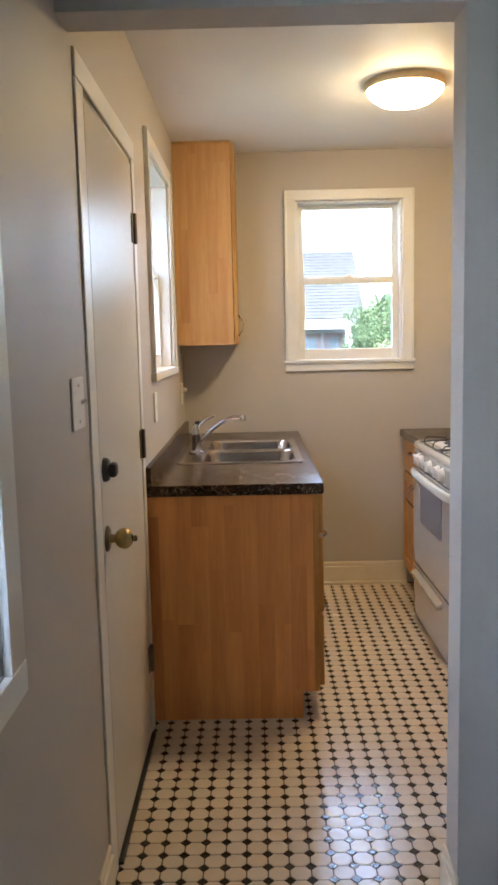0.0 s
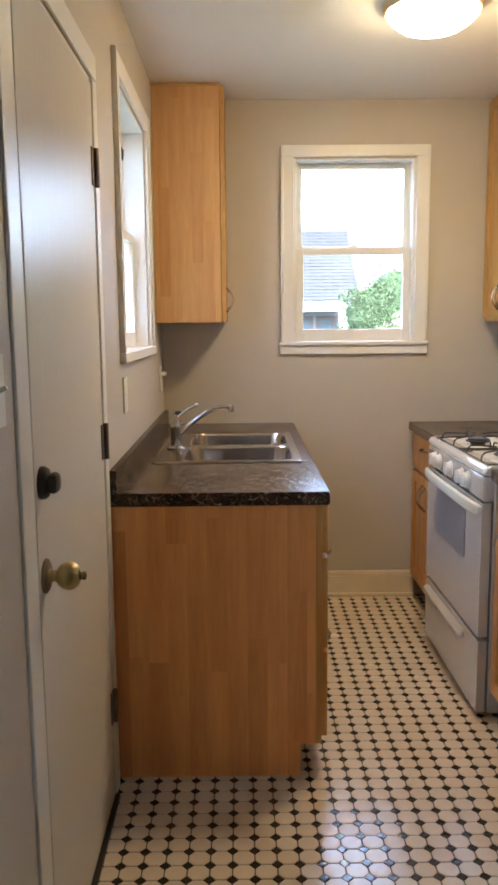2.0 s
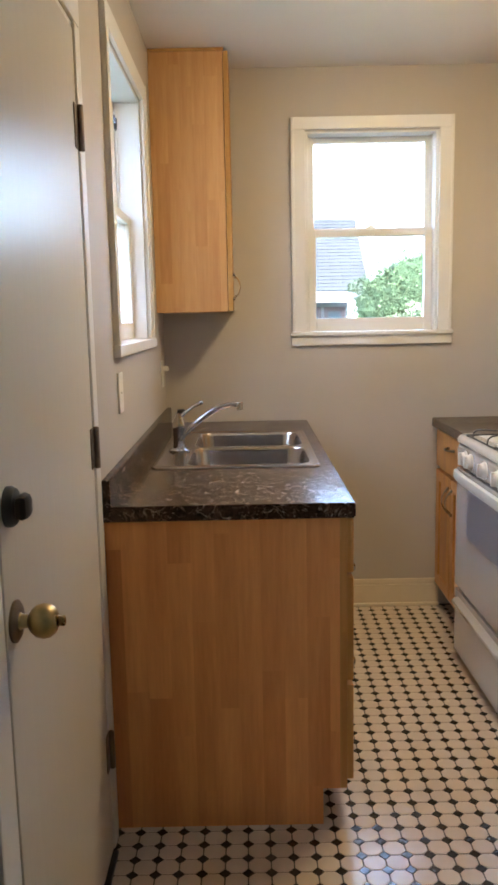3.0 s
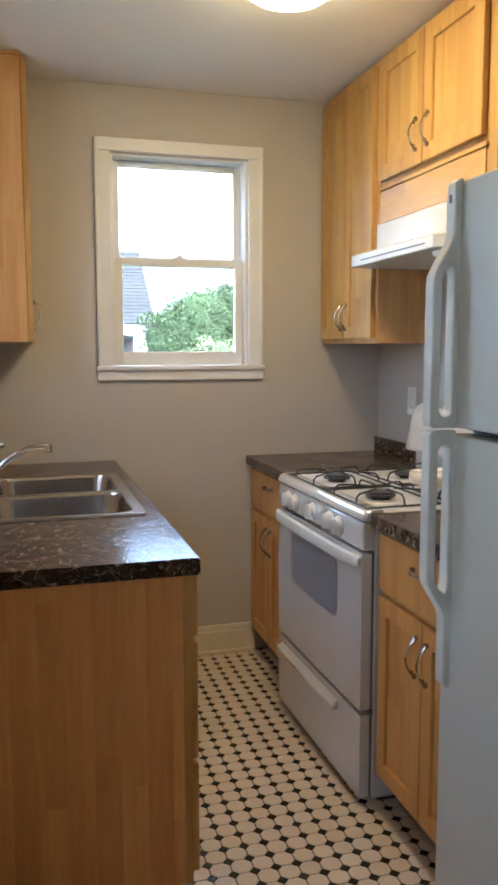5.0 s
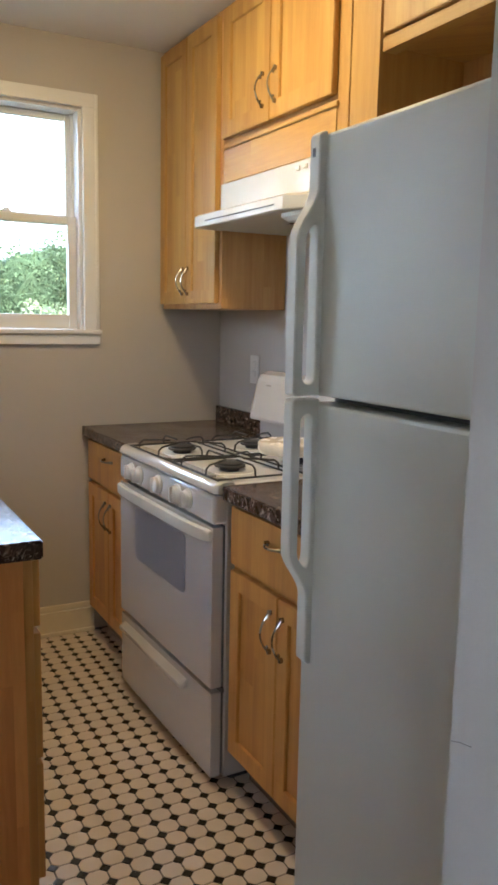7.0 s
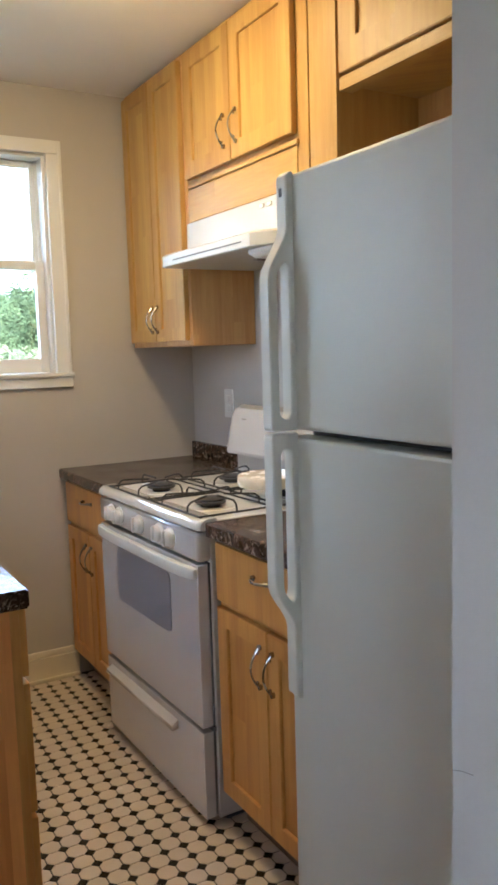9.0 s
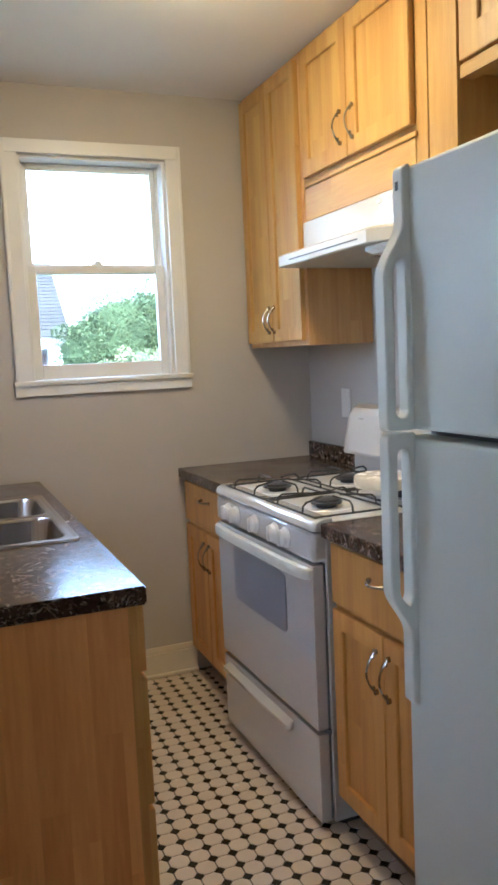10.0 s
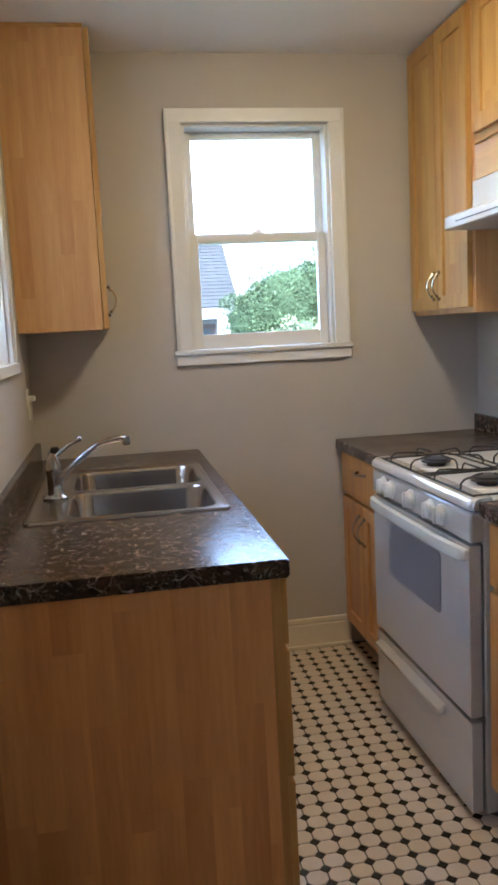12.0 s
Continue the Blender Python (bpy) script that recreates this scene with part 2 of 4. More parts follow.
# darker green of the crown cores, inner shade put into the colour
SHADELEAF = leafy("shaded_core_green", (0.030, 0.046, 0.018), (0.044, 0.064, 0.026))
PALELEAF = leafy("pale_shrub_leaves", (0.10, 0.12, 0.055), (0.22, 0.235, 0.13))
BARK = surface("bark", (0.12, 0.085, 0.06), 0.9, var=0.3, scale=10, bump=0.5)
FOUNDATION = surface("foundation_render", (0.36, 0.35, 0.33), 0.9, var=0.15)


# ---- mesh helpers ----
def box(bm, x0, y0, z0, x1, y1, z1, bev=0.0, seg=2):
    """A box between two corners, its edges rounded by bev."""
    ret = bmesh.ops.create_cube(bm, size=1.0, matrix=Matrix.Translation(((x0 + x1) / 2, (y0 + y1) / 2, (z0 + z1) / 2)) @ Matrix.Diagonal((abs(x1 - x0), abs(y1 - y0), abs(z1 - z0), 1)))
    if bev:
        edges = list({e for v in ret["verts"] for e in v.link_edges})
        bmesh.ops.bevel(bm, geom=edges, offset=bev, segments=seg, affect="EDGES", profile=0.5)


def loft(bm, rings, caps=True, closed=True):
    """Skin over rings of points, all of one count."""
    vs = [[bm.verts.new(p) for p in r] for r in rings]
    n = len(rings[0])
    for a, b in zip(vs, vs[1:]):
        for i in range(n if closed else n - 1):
            j = (i + 1) % n
            bm.faces.new((a[i], a[j], b[j], b[i]))
    if caps:
        bm.faces.new(list(reversed(vs[0])))
        bm.faces.new(vs[-1])


def tube(bm, pts, rx, ry=None, seg=8, side=(0, 1, 0)):
    """A rounded bar along points; ry is its half width along side."""
    ry = ry or rx
    pts = [Vector(p) for p in pts]
    rings = []
    for i, p in enumerate(pts):
        d = (pts[min(i + 1, len(pts) - 1)] - pts[max(i - 1, 0)]).normalized()
        s = Vector(side)
        s = s - d * s.dot(d)
        if s.length < 1e-4:
            s = d.orthogonal()
        s.normalize()
        u = d.cross(s)
        rings.append([p + u * (rx * math.cos(2 * math.pi * k / seg)) + s * (ry * math.sin(2 * math.pi * k / seg)) for k in range(seg)])
    loft(bm, rings)


def lathe(bm, prof, at, axis="z", seg=24):
    """Turn a profile of (radius, height) about an axis through at."""
    rings = []
    for r, h in prof:
        ring = []
        for k in range(seg):
            a = 2 * math.pi * k / seg
            c, s = r * math.cos(a), r * math.sin(a)
            ring.append(Vector(at) + Vector({"z": (c, s, h), "x": (h, c, s), "y": (s, h, c)}[axis]))
        rings.append(ring)
    loft(bm, rings)


def extrude_xz(bm, prof, y0, y1, bev=0.0):
    """A solid with an (x, z) outline, from y0 to y1."""
    loft(bm, [[(x, y0, z) for x, z in prof], [(x, y1, z) for x, z in prof]])
    if bev:
        bmesh.ops.bevel(bm, geom=[e for e in bm.edges if e.is_valid], offset=bev, segments=2, affect="EDGES")


def rrect(cx, cy, w, d, r, z, n=5):
    """Points of a rounded rectangle."""
    out = []
    for sx, sy, a0 in ((1, 1, 0), (-1, 1, 90), (-1, -1, 180), (1, -1, 270)):
        for k in range(n + 1):
            a = radians(a0 + 90 * k / n)
            out.append((cx + sx * (w / 2 - r) + r * math.cos(a), cy + sy * (d / 2 - r) + r * math.sin(a), z))
    return out


def slab_cells(bm, us, vs, holes, w0, w1, put3):
    """A plate on a grid of cells with holes through it; put3(u, v, w) gives the place."""
    us, vs = sorted(set(us)), sorted(set(vs))
    solid = {}
    for i in range(len(us) - 1):
        for j in range(len(vs) - 1):
            cu, cv = (us[i] + us[i + 1]) / 2, (vs[j] + vs[j + 1]) / 2
            solid[i, j] = not any(a < cu < b and c < cv < d for a, b, c, d in holes)
    pool = {}

    def vert(i, j, w):
        if (i, j, w) not in pool:
            pool[i, j, w] = bm.verts.new(put3(us[i], vs[j], (w0, w1)[w]))
        return pool[i, j, w]

    for (i, j), on in solid.items():
        if not on:
            continue
        bm.faces.new([vert(i, j, 0), vert(i, j + 1, 0), vert(i + 1, j + 1, 0), vert(i + 1, j, 0)])
        bm.faces.new([vert(i, j, 1), vert(i + 1, j, 1), vert(i + 1, j + 1, 1), vert(i, j + 1, 1)])
        for di, dj, p, q in ((-1, 0, (i, j), (i, j + 1)), (1, 0, (i + 1, j + 1), (i + 1, j)), (0, -1, (i + 1, j), (i, j)), (0, 1, (i, j + 1), (i + 1, j + 1))):
            if not solid.get((i + di, j + dj), False):
                bm.faces.new([vert(*p, 0), vert(*p, 1), vert(*q, 1), vert(*q, 0)])
    bmesh.ops.recalc_face_normals(bm, faces=bm.faces)


def finish(name, bm, material, smooth=True):
    bmesh.ops.recalc_face_normals(bm, faces=bm.faces)
    me = bpy.data.meshes.new(name)
    bm.to_mesh(me)
    bm.free()
    me.materials.append(material)
    if smooth:
        me.polygons.foreach_set("use_smooth", [True] * len(me.polygons))
        me.set_sharp_from_angle(angle=radians(35))
        for p in me.polygons:
            vs = [me.vertices[i].co for i in p.vertices]
            longest = max((a - b).length for a, b in zip(vs, vs[1:] + vs[:1]))
            if p.area > 0.0015 and p.area / longest > 0.022:
                p.use_smooth = False
    return me


def thing(name, at, label, category, group="", kind=""):
    """An empty at the thing's base, which carries its parts."""
    ob = new(name)
    ob.empty_display_size = 0.1
    ob.matrix_basis = Matrix.Translation(at)
    return tagged(ob, label, category, group, kind)


def part(name, bm, material, parent=None, label=""):
    """One mesh under a thing or a part; the mesh is drawn in the world's metres."""
    ob = new(name, finish(name, bm, material))
    if parent is not None:
        ob.parent = parent
        if parent.data is None:
            ob.matrix_parent_inverse = Matrix.Translation(-parent.matrix_basis.translation)
    return tagged(ob, label) if label else ob


def solo(name, bm, material, label, category, group="", kind=""):
    return tagged(new(name, finish(name, bm, material)), label, category, group, kind)


def boxes(*rows, bev=0.0):
    bm = bmesh.new()
    for r in rows:
        box(bm, *r, bev=bev)
    return bm


def structure(name, bm, material, label, category):
    return solo(name, bm, material, label, category, kind="structure")


# ---- large structure ----
WIN_B = (0.641, 1.239, 1.30, 2.168)       # back window opening: x0 x1 z0 z1
WIN_L = (-1.31, -0.57, 1.30, 2.16)       # window over the sink: y0 y1 z0 z1
DOOR_L = (-2.515, -1.745, 0.0, 2.032)     # side door: y0 y1 z0 z1
WIN_N = (-5.05, -3.315, 0.90, 2.16)       # window of the first room

bm = bmesh.new()
slab_cells(bm, (BACK_END, WIN_N[0], WIN_N[1], DOOR_L[0], DOOR_L[1], WIN_L[0], WIN_L[1], 0.0), (0.0, 0.90, 1.30, DOOR_L[3], 2.16, CEIL),
           [(WIN_N[0], WIN_N[1], WIN_N[2], WIN_N[3]), (DOOR_L[0], DOOR_L[1], -1, DOOR_L[3]), WIN_L], -0.14, 0.0, lambda u, v, w: (w, u, v))
wall_left = structure("wall_west", bm, PAINT, "greige painted plaster wall with a door and windows", "wall")
bm = bmesh.new()
slab_cells(bm, (-0.14, WIN_B[0], WIN_B[1], RIGHT + 0.14), (0.0, WIN_B[2], WIN_B[3], CEIL), [WIN_B], 0.0, 0.14, lambda u, v, w: (u, w, v))
wall_back = structure("wall_north", bm, PAINT, "greige painted plaster wall with a sash window", "wall")
structure("wall_east", boxes((RIGHT, PART_F, 0, RIGHT + 0.14, 0, CEIL)), PAINT, "greige painted plaster wall behind the range", "wall")
bm = bmesh.new()
slab_cells(bm, (0.0, 0.867, NEAR_W), (0.0, 2.112, CEIL), [(0.0, 0.867, -1, 2.112)], PART_N, PART_F, lambda u, v, w: (u, w, v))
structure("wall_partition", bm, PAINT, "painted partition wall with a cased-free opening", "wall")
structure("wall_east_first_room", boxes((NEAR_W, BACK_END, 0, NEAR_W + 0.14, PART_F, CEIL)), PAINT, "plain painted wall closing the first room", "wall")
structure("wall_south", boxes((-0.14, BACK_END - 0.14, 0, NEAR_W + 0.14, BACK_END, CEIL)), PAINT, "plain painted wall closing the first room", "wall")


def ell_plate(z0, z1):
    """A plate under or over both rooms."""
    e = bmesh.new()
    slab_cells(e, (-0.14, RIGHT + 0.14, NEAR_W + 0.14), (BACK_END - 0.14, PART_F, 0.14), [(RIGHT + 0.14, NEAR_W + 0.14, PART_F, 0.14)], z0, z1, lambda u, v, w: (u, v, w))
    return e


structure("ceiling", ell_plate(CEIL, CEIL + 0.16), CEILPAINT, "off-white painted plaster ceiling", "ceiling")
structure("foundation", ell_plate(-1.35, -0.052), FOUNDATION, "grey rendered foundation under the kitchen", "foundation")
floor = structure("floor", ell_plate(-0.05, -0.0015), GROUT, "octagon and dot tiled floor in dark grout", "floor")

# unseen floor of the first room, up to the tiles; dark boards added to cut bounce
FIRST_EDGE = -3.05
bm = bmesh.new()
for k in range(34):
    box(bm, 0.002 + k * 0.0793, BACK_END + 0.002, -0.0010, 0.0793 + k * 0.0793, FIRST_EDGE, 0.002)
structure("floor_first_room", bm, UNSEENBOARDS, "unseen floor of narrow boards, made dark to cut bounced light", "floor")

# baseboards
def skirting(name, rows, label):
    bm = bmesh.new()
    for x0, y0, x1, y1, dx, dy in rows:
        box(bm, x0, y0, 0.0, x1, y1, 0.104, bev=0.002)
        box(bm, x0 + max(dx, 0) * 0.006, y0 + max(dy, 0) * 0.006, 0.104, x1 + min(dx, 0) * 0.006, y1 + min(dy, 0) * 0.006, 0.132, bev=0.004)
    return structure(name, bm, BASEPAINT, label, "baseboard")


skirting("baseboard_north", [(0.60, -0.016, 1.262, 0.0, 0, 1)], "cream painted stepped baseboard on the back wall")
structure("shoe_moulding_north", boxes((0.60, -0.029, 0.0, 1.262, -0.0165, 0.019), bev=0.005), BASEPAINT, "cream quarter-round moulding along the baseboard", "moulding")
skirting("baseboard_west", [(0.0, PART_N, 0.014, DOOR_L[0] - 0.085, -1, 0)], "cream painted baseboard beside the door casing")
skirting("baseboard_partition", [(0.853, PART_N - 0.014, 0.867, PART_F + 0.01, 1, 0)], "painted baseboard round the partition end")


# ---- windows ----
def sash_window(name, wall, op, face, depth, label, sash_in, proud=0.020, framed=False, cw=0.072, apron=True):
    """A double-hung window; wall 'y' (opening given as x) or 'x' (opening given as y). sash_in: how deep the lower sash sits."""
    a0, a1, z0, z1 = op
    s = 1 if wall == "y" else -1      # direction out of the room

    def b(bm, u0, u1, w0, w1, q0, q1, bev=0.002):
        w0, w1 = s * w0, s * w1
        if wall == "y":
            box(bm, u0, min(w0, w1), q0, u1, max(w0, w1), q1, bev=bev)
        else:
            box(bm, min(w0, w1), u0, q0, max(w0, w1), u1, q1, bev=bev)

    mid = ((a0 + a1) / 2, 0, z0) if wall == "y" else (0, (a0 + a1) / 2, z0)
    w = thing(name, mid, label, "window", kind="structure")
    bm = bmesh.new()
    b(bm, a0 - cw, a0 + 0.004, -proud, 0.0, z0, z1 + 0.006)
    b(bm, a1 - 0.004, a1 + cw, -proud, 0.0, z0, z1 + 0.006)
    b(bm, a0 - cw, a1 + cw, -proud - 0.001, 0.0, z1 + 0.006, z1 + cw)
    if framed:
        b(bm, a0 - cw, a1 + cw, -proud - 0.001, 0.0, z0 - 0.055, z0)
    else:
        b(bm, a0 - cw, a0 - cw + 0.014, -proud - 0.005, -proud, z0, z1 + cw - 0.002)
        b(bm, a1 + cw - 0.014, a1 + cw, -proud - 0.005, -proud, z0, z1 + cw - 0.002)
    part("casing", bm, TRIMPAINT, w)
    bm = bmesh.new()
    if not framed:
        b(bm, a0 - cw - 0.009, a1 + cw + 0.009, -proud - 0.009, 0.0, z0 - (0.017 if apron else 0.034), z0, 0.003)
    b(bm, a0 + 0.001, a1 - 0.001, 0.0, depth - 0.01, z0 - 0.022, z0 + 0.001, 0.0)
    part("sill" if framed else "stool", bm, TRIMPAINT, w)
    if apron and not framed:
        bm = bmesh.new()
        b(bm, a0 - cw - 0.005, a1 + cw + 0.005, -proud + 0.003, 0.0, z0 - 0.060, z0 - 0.017, 0.003)
        part("apron", bm, TRIMPAINT, w)
    bm = bmesh.new()
    b(bm, a0, a0 + 0.018, 0.002, depth, z0, z1)
    b(bm, a1 - 0.018, a1, 0.002, depth, z0, z1)
    b(bm, a0 + 0.018, a1 - 0.018, 0.002, depth, z1 - 0.008, z1)
    b(bm, a0 + 0.018, a0 + 0.030, sash_in + 0.034, sash_in + 0.042, z0, z1 - 0.008, 0)
    b(bm, a1 - 0.030, a1 - 0.018, sash_in + 0.034, sash_in + 0.042, z0, z1 - 0.008, 0)
    part("jamb", bm, TRIMPAINT, w)
    zm = z0 + (z1 - z0) * 0.505
    for nm, q0, q1, d0 in (("lower_sash", z0 + 0.002, zm + 0.016, sash_in), ("upper_sash", zm - 0.016, z1 - 0.009, sash_in + 0.044)):
        bm = bmesh.new()
        st = 0.030 if nm == "upper_sash" else 0.034
        u0, u1 = a0 + 0.020, a1 - 0.020
        lo = 0.058 if nm == "lower_sash" else 0.042
        hi = 0.032 if nm == "lower_sash" else 0.026
        b(bm, u0, u0 + st, d0, d0 + 0.032, q0, q1, 0.003)
        b(bm, u1 - st, u1, d0, d0 + 0.032, q0, q1, 0.003)
        b(bm, u0 + st, u1 - st, d0 + 0.001, d0 + 0.031, q0, q0 + lo, 0.003)
        b(bm, u0 + st, u1 - st, d0 + 0.001, d0 + 0.031, q1 - hi, q1, 0.003)
        sash = part(nm, bm, TRIMPAINT, w)
        bm = bmesh.new()
        b(bm, u0 + st - 0.006, u1 - st + 0.006, d0 + 0.014, d0 + 0.018, q0 + lo - 0.006, q1 - hi + 0.006, 0)
        pane = part("pane", bm, GLASS, sash, "clear window glass")
        pane.visible_shadow = False
    bm = bmesh.new()
    c = (a0 + a1) / 2
    b(bm, c - 0.024, c + 0.024, sash_in + 0.004, sash_in + 0.030, zm + 0.016, zm + 0.026, 0.003)
    b(bm, c - 0.008, c + 0.018, sash_in + 0.008, sash_in + 0.022, zm + 0.026, zm + 0.036, 0.003)
    part("sash_lock", bm, BLACKMETAL if wall == "x" else TRIMPAINT, w)
    return w


sash_window("window_1", "y", WIN_B, 0, 0.13, "white painted double-hung window above the floor aisle", 0.034, cw=0.058)
w2 = sash_window("window_2", "x", WIN_L, 0, 0.13, "white painted double-hung window over the sink", 0.050, proud=0.013, apron=False)
bm = bmesh.new()
tube(bm, [(-0.042, -0.90 + 0.02 * math.sin(a), 2.02 + 0.03 * math.cos(a)) for a in [k * math.pi / 8 for k in range(3, 14)]], 0.003)
part("hook", bm, BLACKMETAL, w2, "dark metal hook on the sash")
sash_window("window_3", "x", WIN_N, 0, 0.13, "white painted window of the room before the kitchen", 0.040, proud=0.014, framed=True)

# ---- side door ----
y0, y1, _, z1 = DOOR_L
bm = boxes((-0.004, y0 - 0.078, 0.0, 0.007, y0 + 0.004, z1), (-0.004, y1 - 0.004, 0.0, 0.007, y1 + 0.050, z1), (-0.004, y0 - 0.078, z1, 0.0078, y1 + 0.050, z1 + 0.066), bev=0.005)
structure("door_trim", bm, TRIMPAINT, "white painted casing round the side door", "door casing")
bm = boxes((-0.13, y0 + 0.001, 0, -0.002, y0 + 0.016, z1), (-0.13, y1 - 0.016, 0, -0.002, y1 - 0.001, z1), (-0.13, y0 + 0.016, z1 - 0.016, -0.002, y1 - 0.016, z1 - 0.001))
structure("door_jamb", bm, TRIMPAINT, "white painted door jamb", "door jamb")
door = thing("door_1", (0, (y0 + y1) / 2, 0.012), "closed flush door in glossy off-white paint with brass knob", "door", kind="structure")
part("slab", boxes((-0.036, y0 + 0.019, 0.012, 0.004, y1 - 0.019, z1 - 0.019), bev=0.003), DOORPAINT, door)
part("threshold", boxes((-0.13, y0 + 0.017, -0.001, 0.018, y1 - 0.017, 0.010), bev=0.003), BLACKMETAL, door, "dark metal threshold strip")
for hz in (1.80, 1.07, 0.29):
    bm = bmesh.new()
    lathe(bm, [(0.0062, 0), (0.0075, 0.002), (0.0075, 0.098), (0.0062, 0.100)], (0.012, y1 - 0.017, hz - 0.05), "z", 10)
    box(bm, 0.004, y1 - 0.052, hz - 0.048, 0.0072, y1 - 0.018, hz + 0.048, bev=0.001)
    h = part("hinge", bm, HINGE, door, "aged bronze butt hinge")
bm = bmesh.new()
lathe(bm, [(0.016, 0.007), (0.012, 0.011), (0.011, 0.022), (0.019, 0.027), (0.0255, 0.035), (0.028, 0.046), (0.0262, 0.056), (0.020, 0.064), (0.011, 0.068), (0.004, 0.069)], (0.004, y0 + 0.062, 0.905), "x", 28)
knob = part("knob", bm, BRASS, door, "worn brass door knob")
bm = bmesh.new()
lathe(bm, [(0.034, 0.0), (0.034, 0.004), (0.028, 0.008), (0.015, 0.009)], (0.0038, y0 + 0.062, 0.905), "x", 24)
part("knob_plate", bm, HINGE, knob, "aged bronze back plate")
bm = boxes((0.070, y0 + 0.056, 0.897, 0.084, y0 + 0.068, 0.913), bev=0.003)
part("thumb_turn", bm, BRASS, knob)
bm = bmesh.new()
lathe(bm, [(0.032, 0.0), (0.032, 0.008), (0.028, 0.014), (0.012, 0.016)], (0.004, y0 + 0.062, 1.09), "x", 24)
bolt = part("deadbolt", bm, BLACKMETAL, door, "black deadbolt rose")
part("turn_piece", boxes((0.018, y0 + 0.041, 1.070, 0.040, y0 + 0.083, 1.110), bev=0.0105), BLACKMETAL, bolt)


# ---- wall plates ----
def plate(name, y, z, label, cat, wall_x, sgn, w=0.072, h=0.118, group=""):
    t = thing(name, (wall_x, y, z), label, cat, group)
    x0, x1 = sorted((wall_x, wall_x + sgn * 0.006))
    part("cover_plate", boxes((x0, y - w / 2, z - h / 2, x1, y + w / 2, z + h / 2), bev=0.0025), PLASTIC, t)
    for dz in (-0.041, 0.041) if cat == "switch" else (0.0,):
        bm = bmesh.new()
        lathe(bm, [(0.0032, 0), (0.0030, 0.0015)], (wall_x + sgn * 0.0055, y, z + dz), "x", 8)
        part("screw", bm, PULLMETAL, t)
    return t


sw = plate("light_switch", -2.715, 1.285, "white two-gang switch plate with one toggle by the door", "switch", 0.0, 1, w=0.114)
for dy in (0.023,):
    bm = bmesh.new()
    tube(bm, [(0.004, -2.715 + dy, 1.285), (0.012, -2.715 + dy, 1.288), (0.019, -2.715 + dy, 1.292)], 0.0045, 0.004)
    part("toggle", bm, PLASTIC, sw)
plate("blank_plate", -1.315, 1.16, "blank white wall plate beside the sink window", "wall plate", 0.0, 1)


def sockets(t, y, z, x, sgn):
    for dz in (-0.02, 0.02):
        x0, x1 = sorted((x + sgn * 0.0045, x + sgn * 0.0085))
        part("socket", boxes((x0, y - 0.016, z + dz - 0.014, x1, y + 0.016, z + dz + 0.014), bev=0.003), PLASTIC, t)


o = plate("outlet", -0.155, 1.135, "white duplex outlet with a small plug by the sink", "outlet", 0.0, 1, group="duplex outlets")
sockets(o, -0.155, 1.135, 0.0, 1)
part("plug", boxes((0.0085, -0.167, 1.148, 0.030, -0.143, 1.168), bev=0.004), PLASTIC, o)
o = plate("outlet", -0.335, 1.15, "white duplex outlet behind the range counter", "outlet", RIGHT, -1, group="duplex outlets")
sockets(o, -0.335, 1.15, RIGHT, -1)

# ---- ceiling lamp ----
lamp = thing("ceiling_lamp", (1.035, -1.14, CEIL), "lit flush ceiling lamp with opal glass bowl", "lamp")
bm = bmesh.new()
lathe(bm, [(0.100, 0.0), (0.160, 0.0), (0.163, -0.006), (0.162, -0.022), (0.157, -0.030), (0.150, -0.029), (0.147, -0.018), (0.100, -0.012)], (1.035, -1.14, CEIL), "z", 40)
part("rim", bm, RIMPAINT, lamp, "cream enamelled lamp rim")
bm = bmesh.new()
lathe(bm, [(0.144, -0.018), (0.152, -0.028), (0.152, -0.036), (0.143, -0.048), (0.126, -0.062), (0.102, -0.077), (0.066, -0.087), (0.030, -0.091), (0.003, -0.092)], (1.035, -1.14, CEIL), "z", 36)
part("glass_bowl", bm, GLOW, lamp, "glowing opal glass bowl")
bm = bmesh.new()
lathe(bm, [(0.007, -0.091), (0.008, -0.095), (0.004, -0.100), (0.001, -0.101)], (1.035, -1.14, CEIL), "z", 12)
part("finial", bm, RIMPAINT, lamp)


# ---- kitchen things ----
def bow_pull(axis, at, out, length=0.105, lift=0.026, half=0.005):
    """An arched metal pull with small feet; axis is its run, out the way it stands off."""
    bm = bmesh.new()
    run = Vector({"z": (0, 0, 1), "y": (0, 1, 0)}[axis])
    o, at = Vector(out), Vector(at)
    wide = run.cross(o)
    rings = []
    for k in range(17):
        a = k / 16
        flare = abs(2 * a - 1) ** 4
        mid = at + run * (length * (a - 0.5)) + o * (0.005 + lift * math.sin(math.pi * a) ** 0.8)
        slope = run * length + o * (lift * 0.8 * math.pi * math.cos(math.pi * a))
        up = slope.normalized().cross(wide)
        r1, r2 = 0.0026 + 0.0012 * flare, half * 0.66 + 0.0022 * flare
        rings.append([mid + up * (r1 * math.cos(q * math.pi / 4)) + wide * (r2 * math.sin(q * math.pi / 4)) for q in range(8)])
    loft(bm, rings)
    for s in (-0.5, 0.5):
        c = at + run * (length * s)
        tube(bm, [c - o * 0.001, c + o * 0.003, c + o * 0.006, c + o * 0.009], 0.0075, 0.0060, seg=12, side=wide)
        tube(bm, [c - run * (0.010 * (1 if s > 0 else -1)) + o * 0.010, c - run * (0.016 * (1 if s > 0 else -1)) + o * 0.0125], 0.0044, seg=10, side=wide)
    return bm


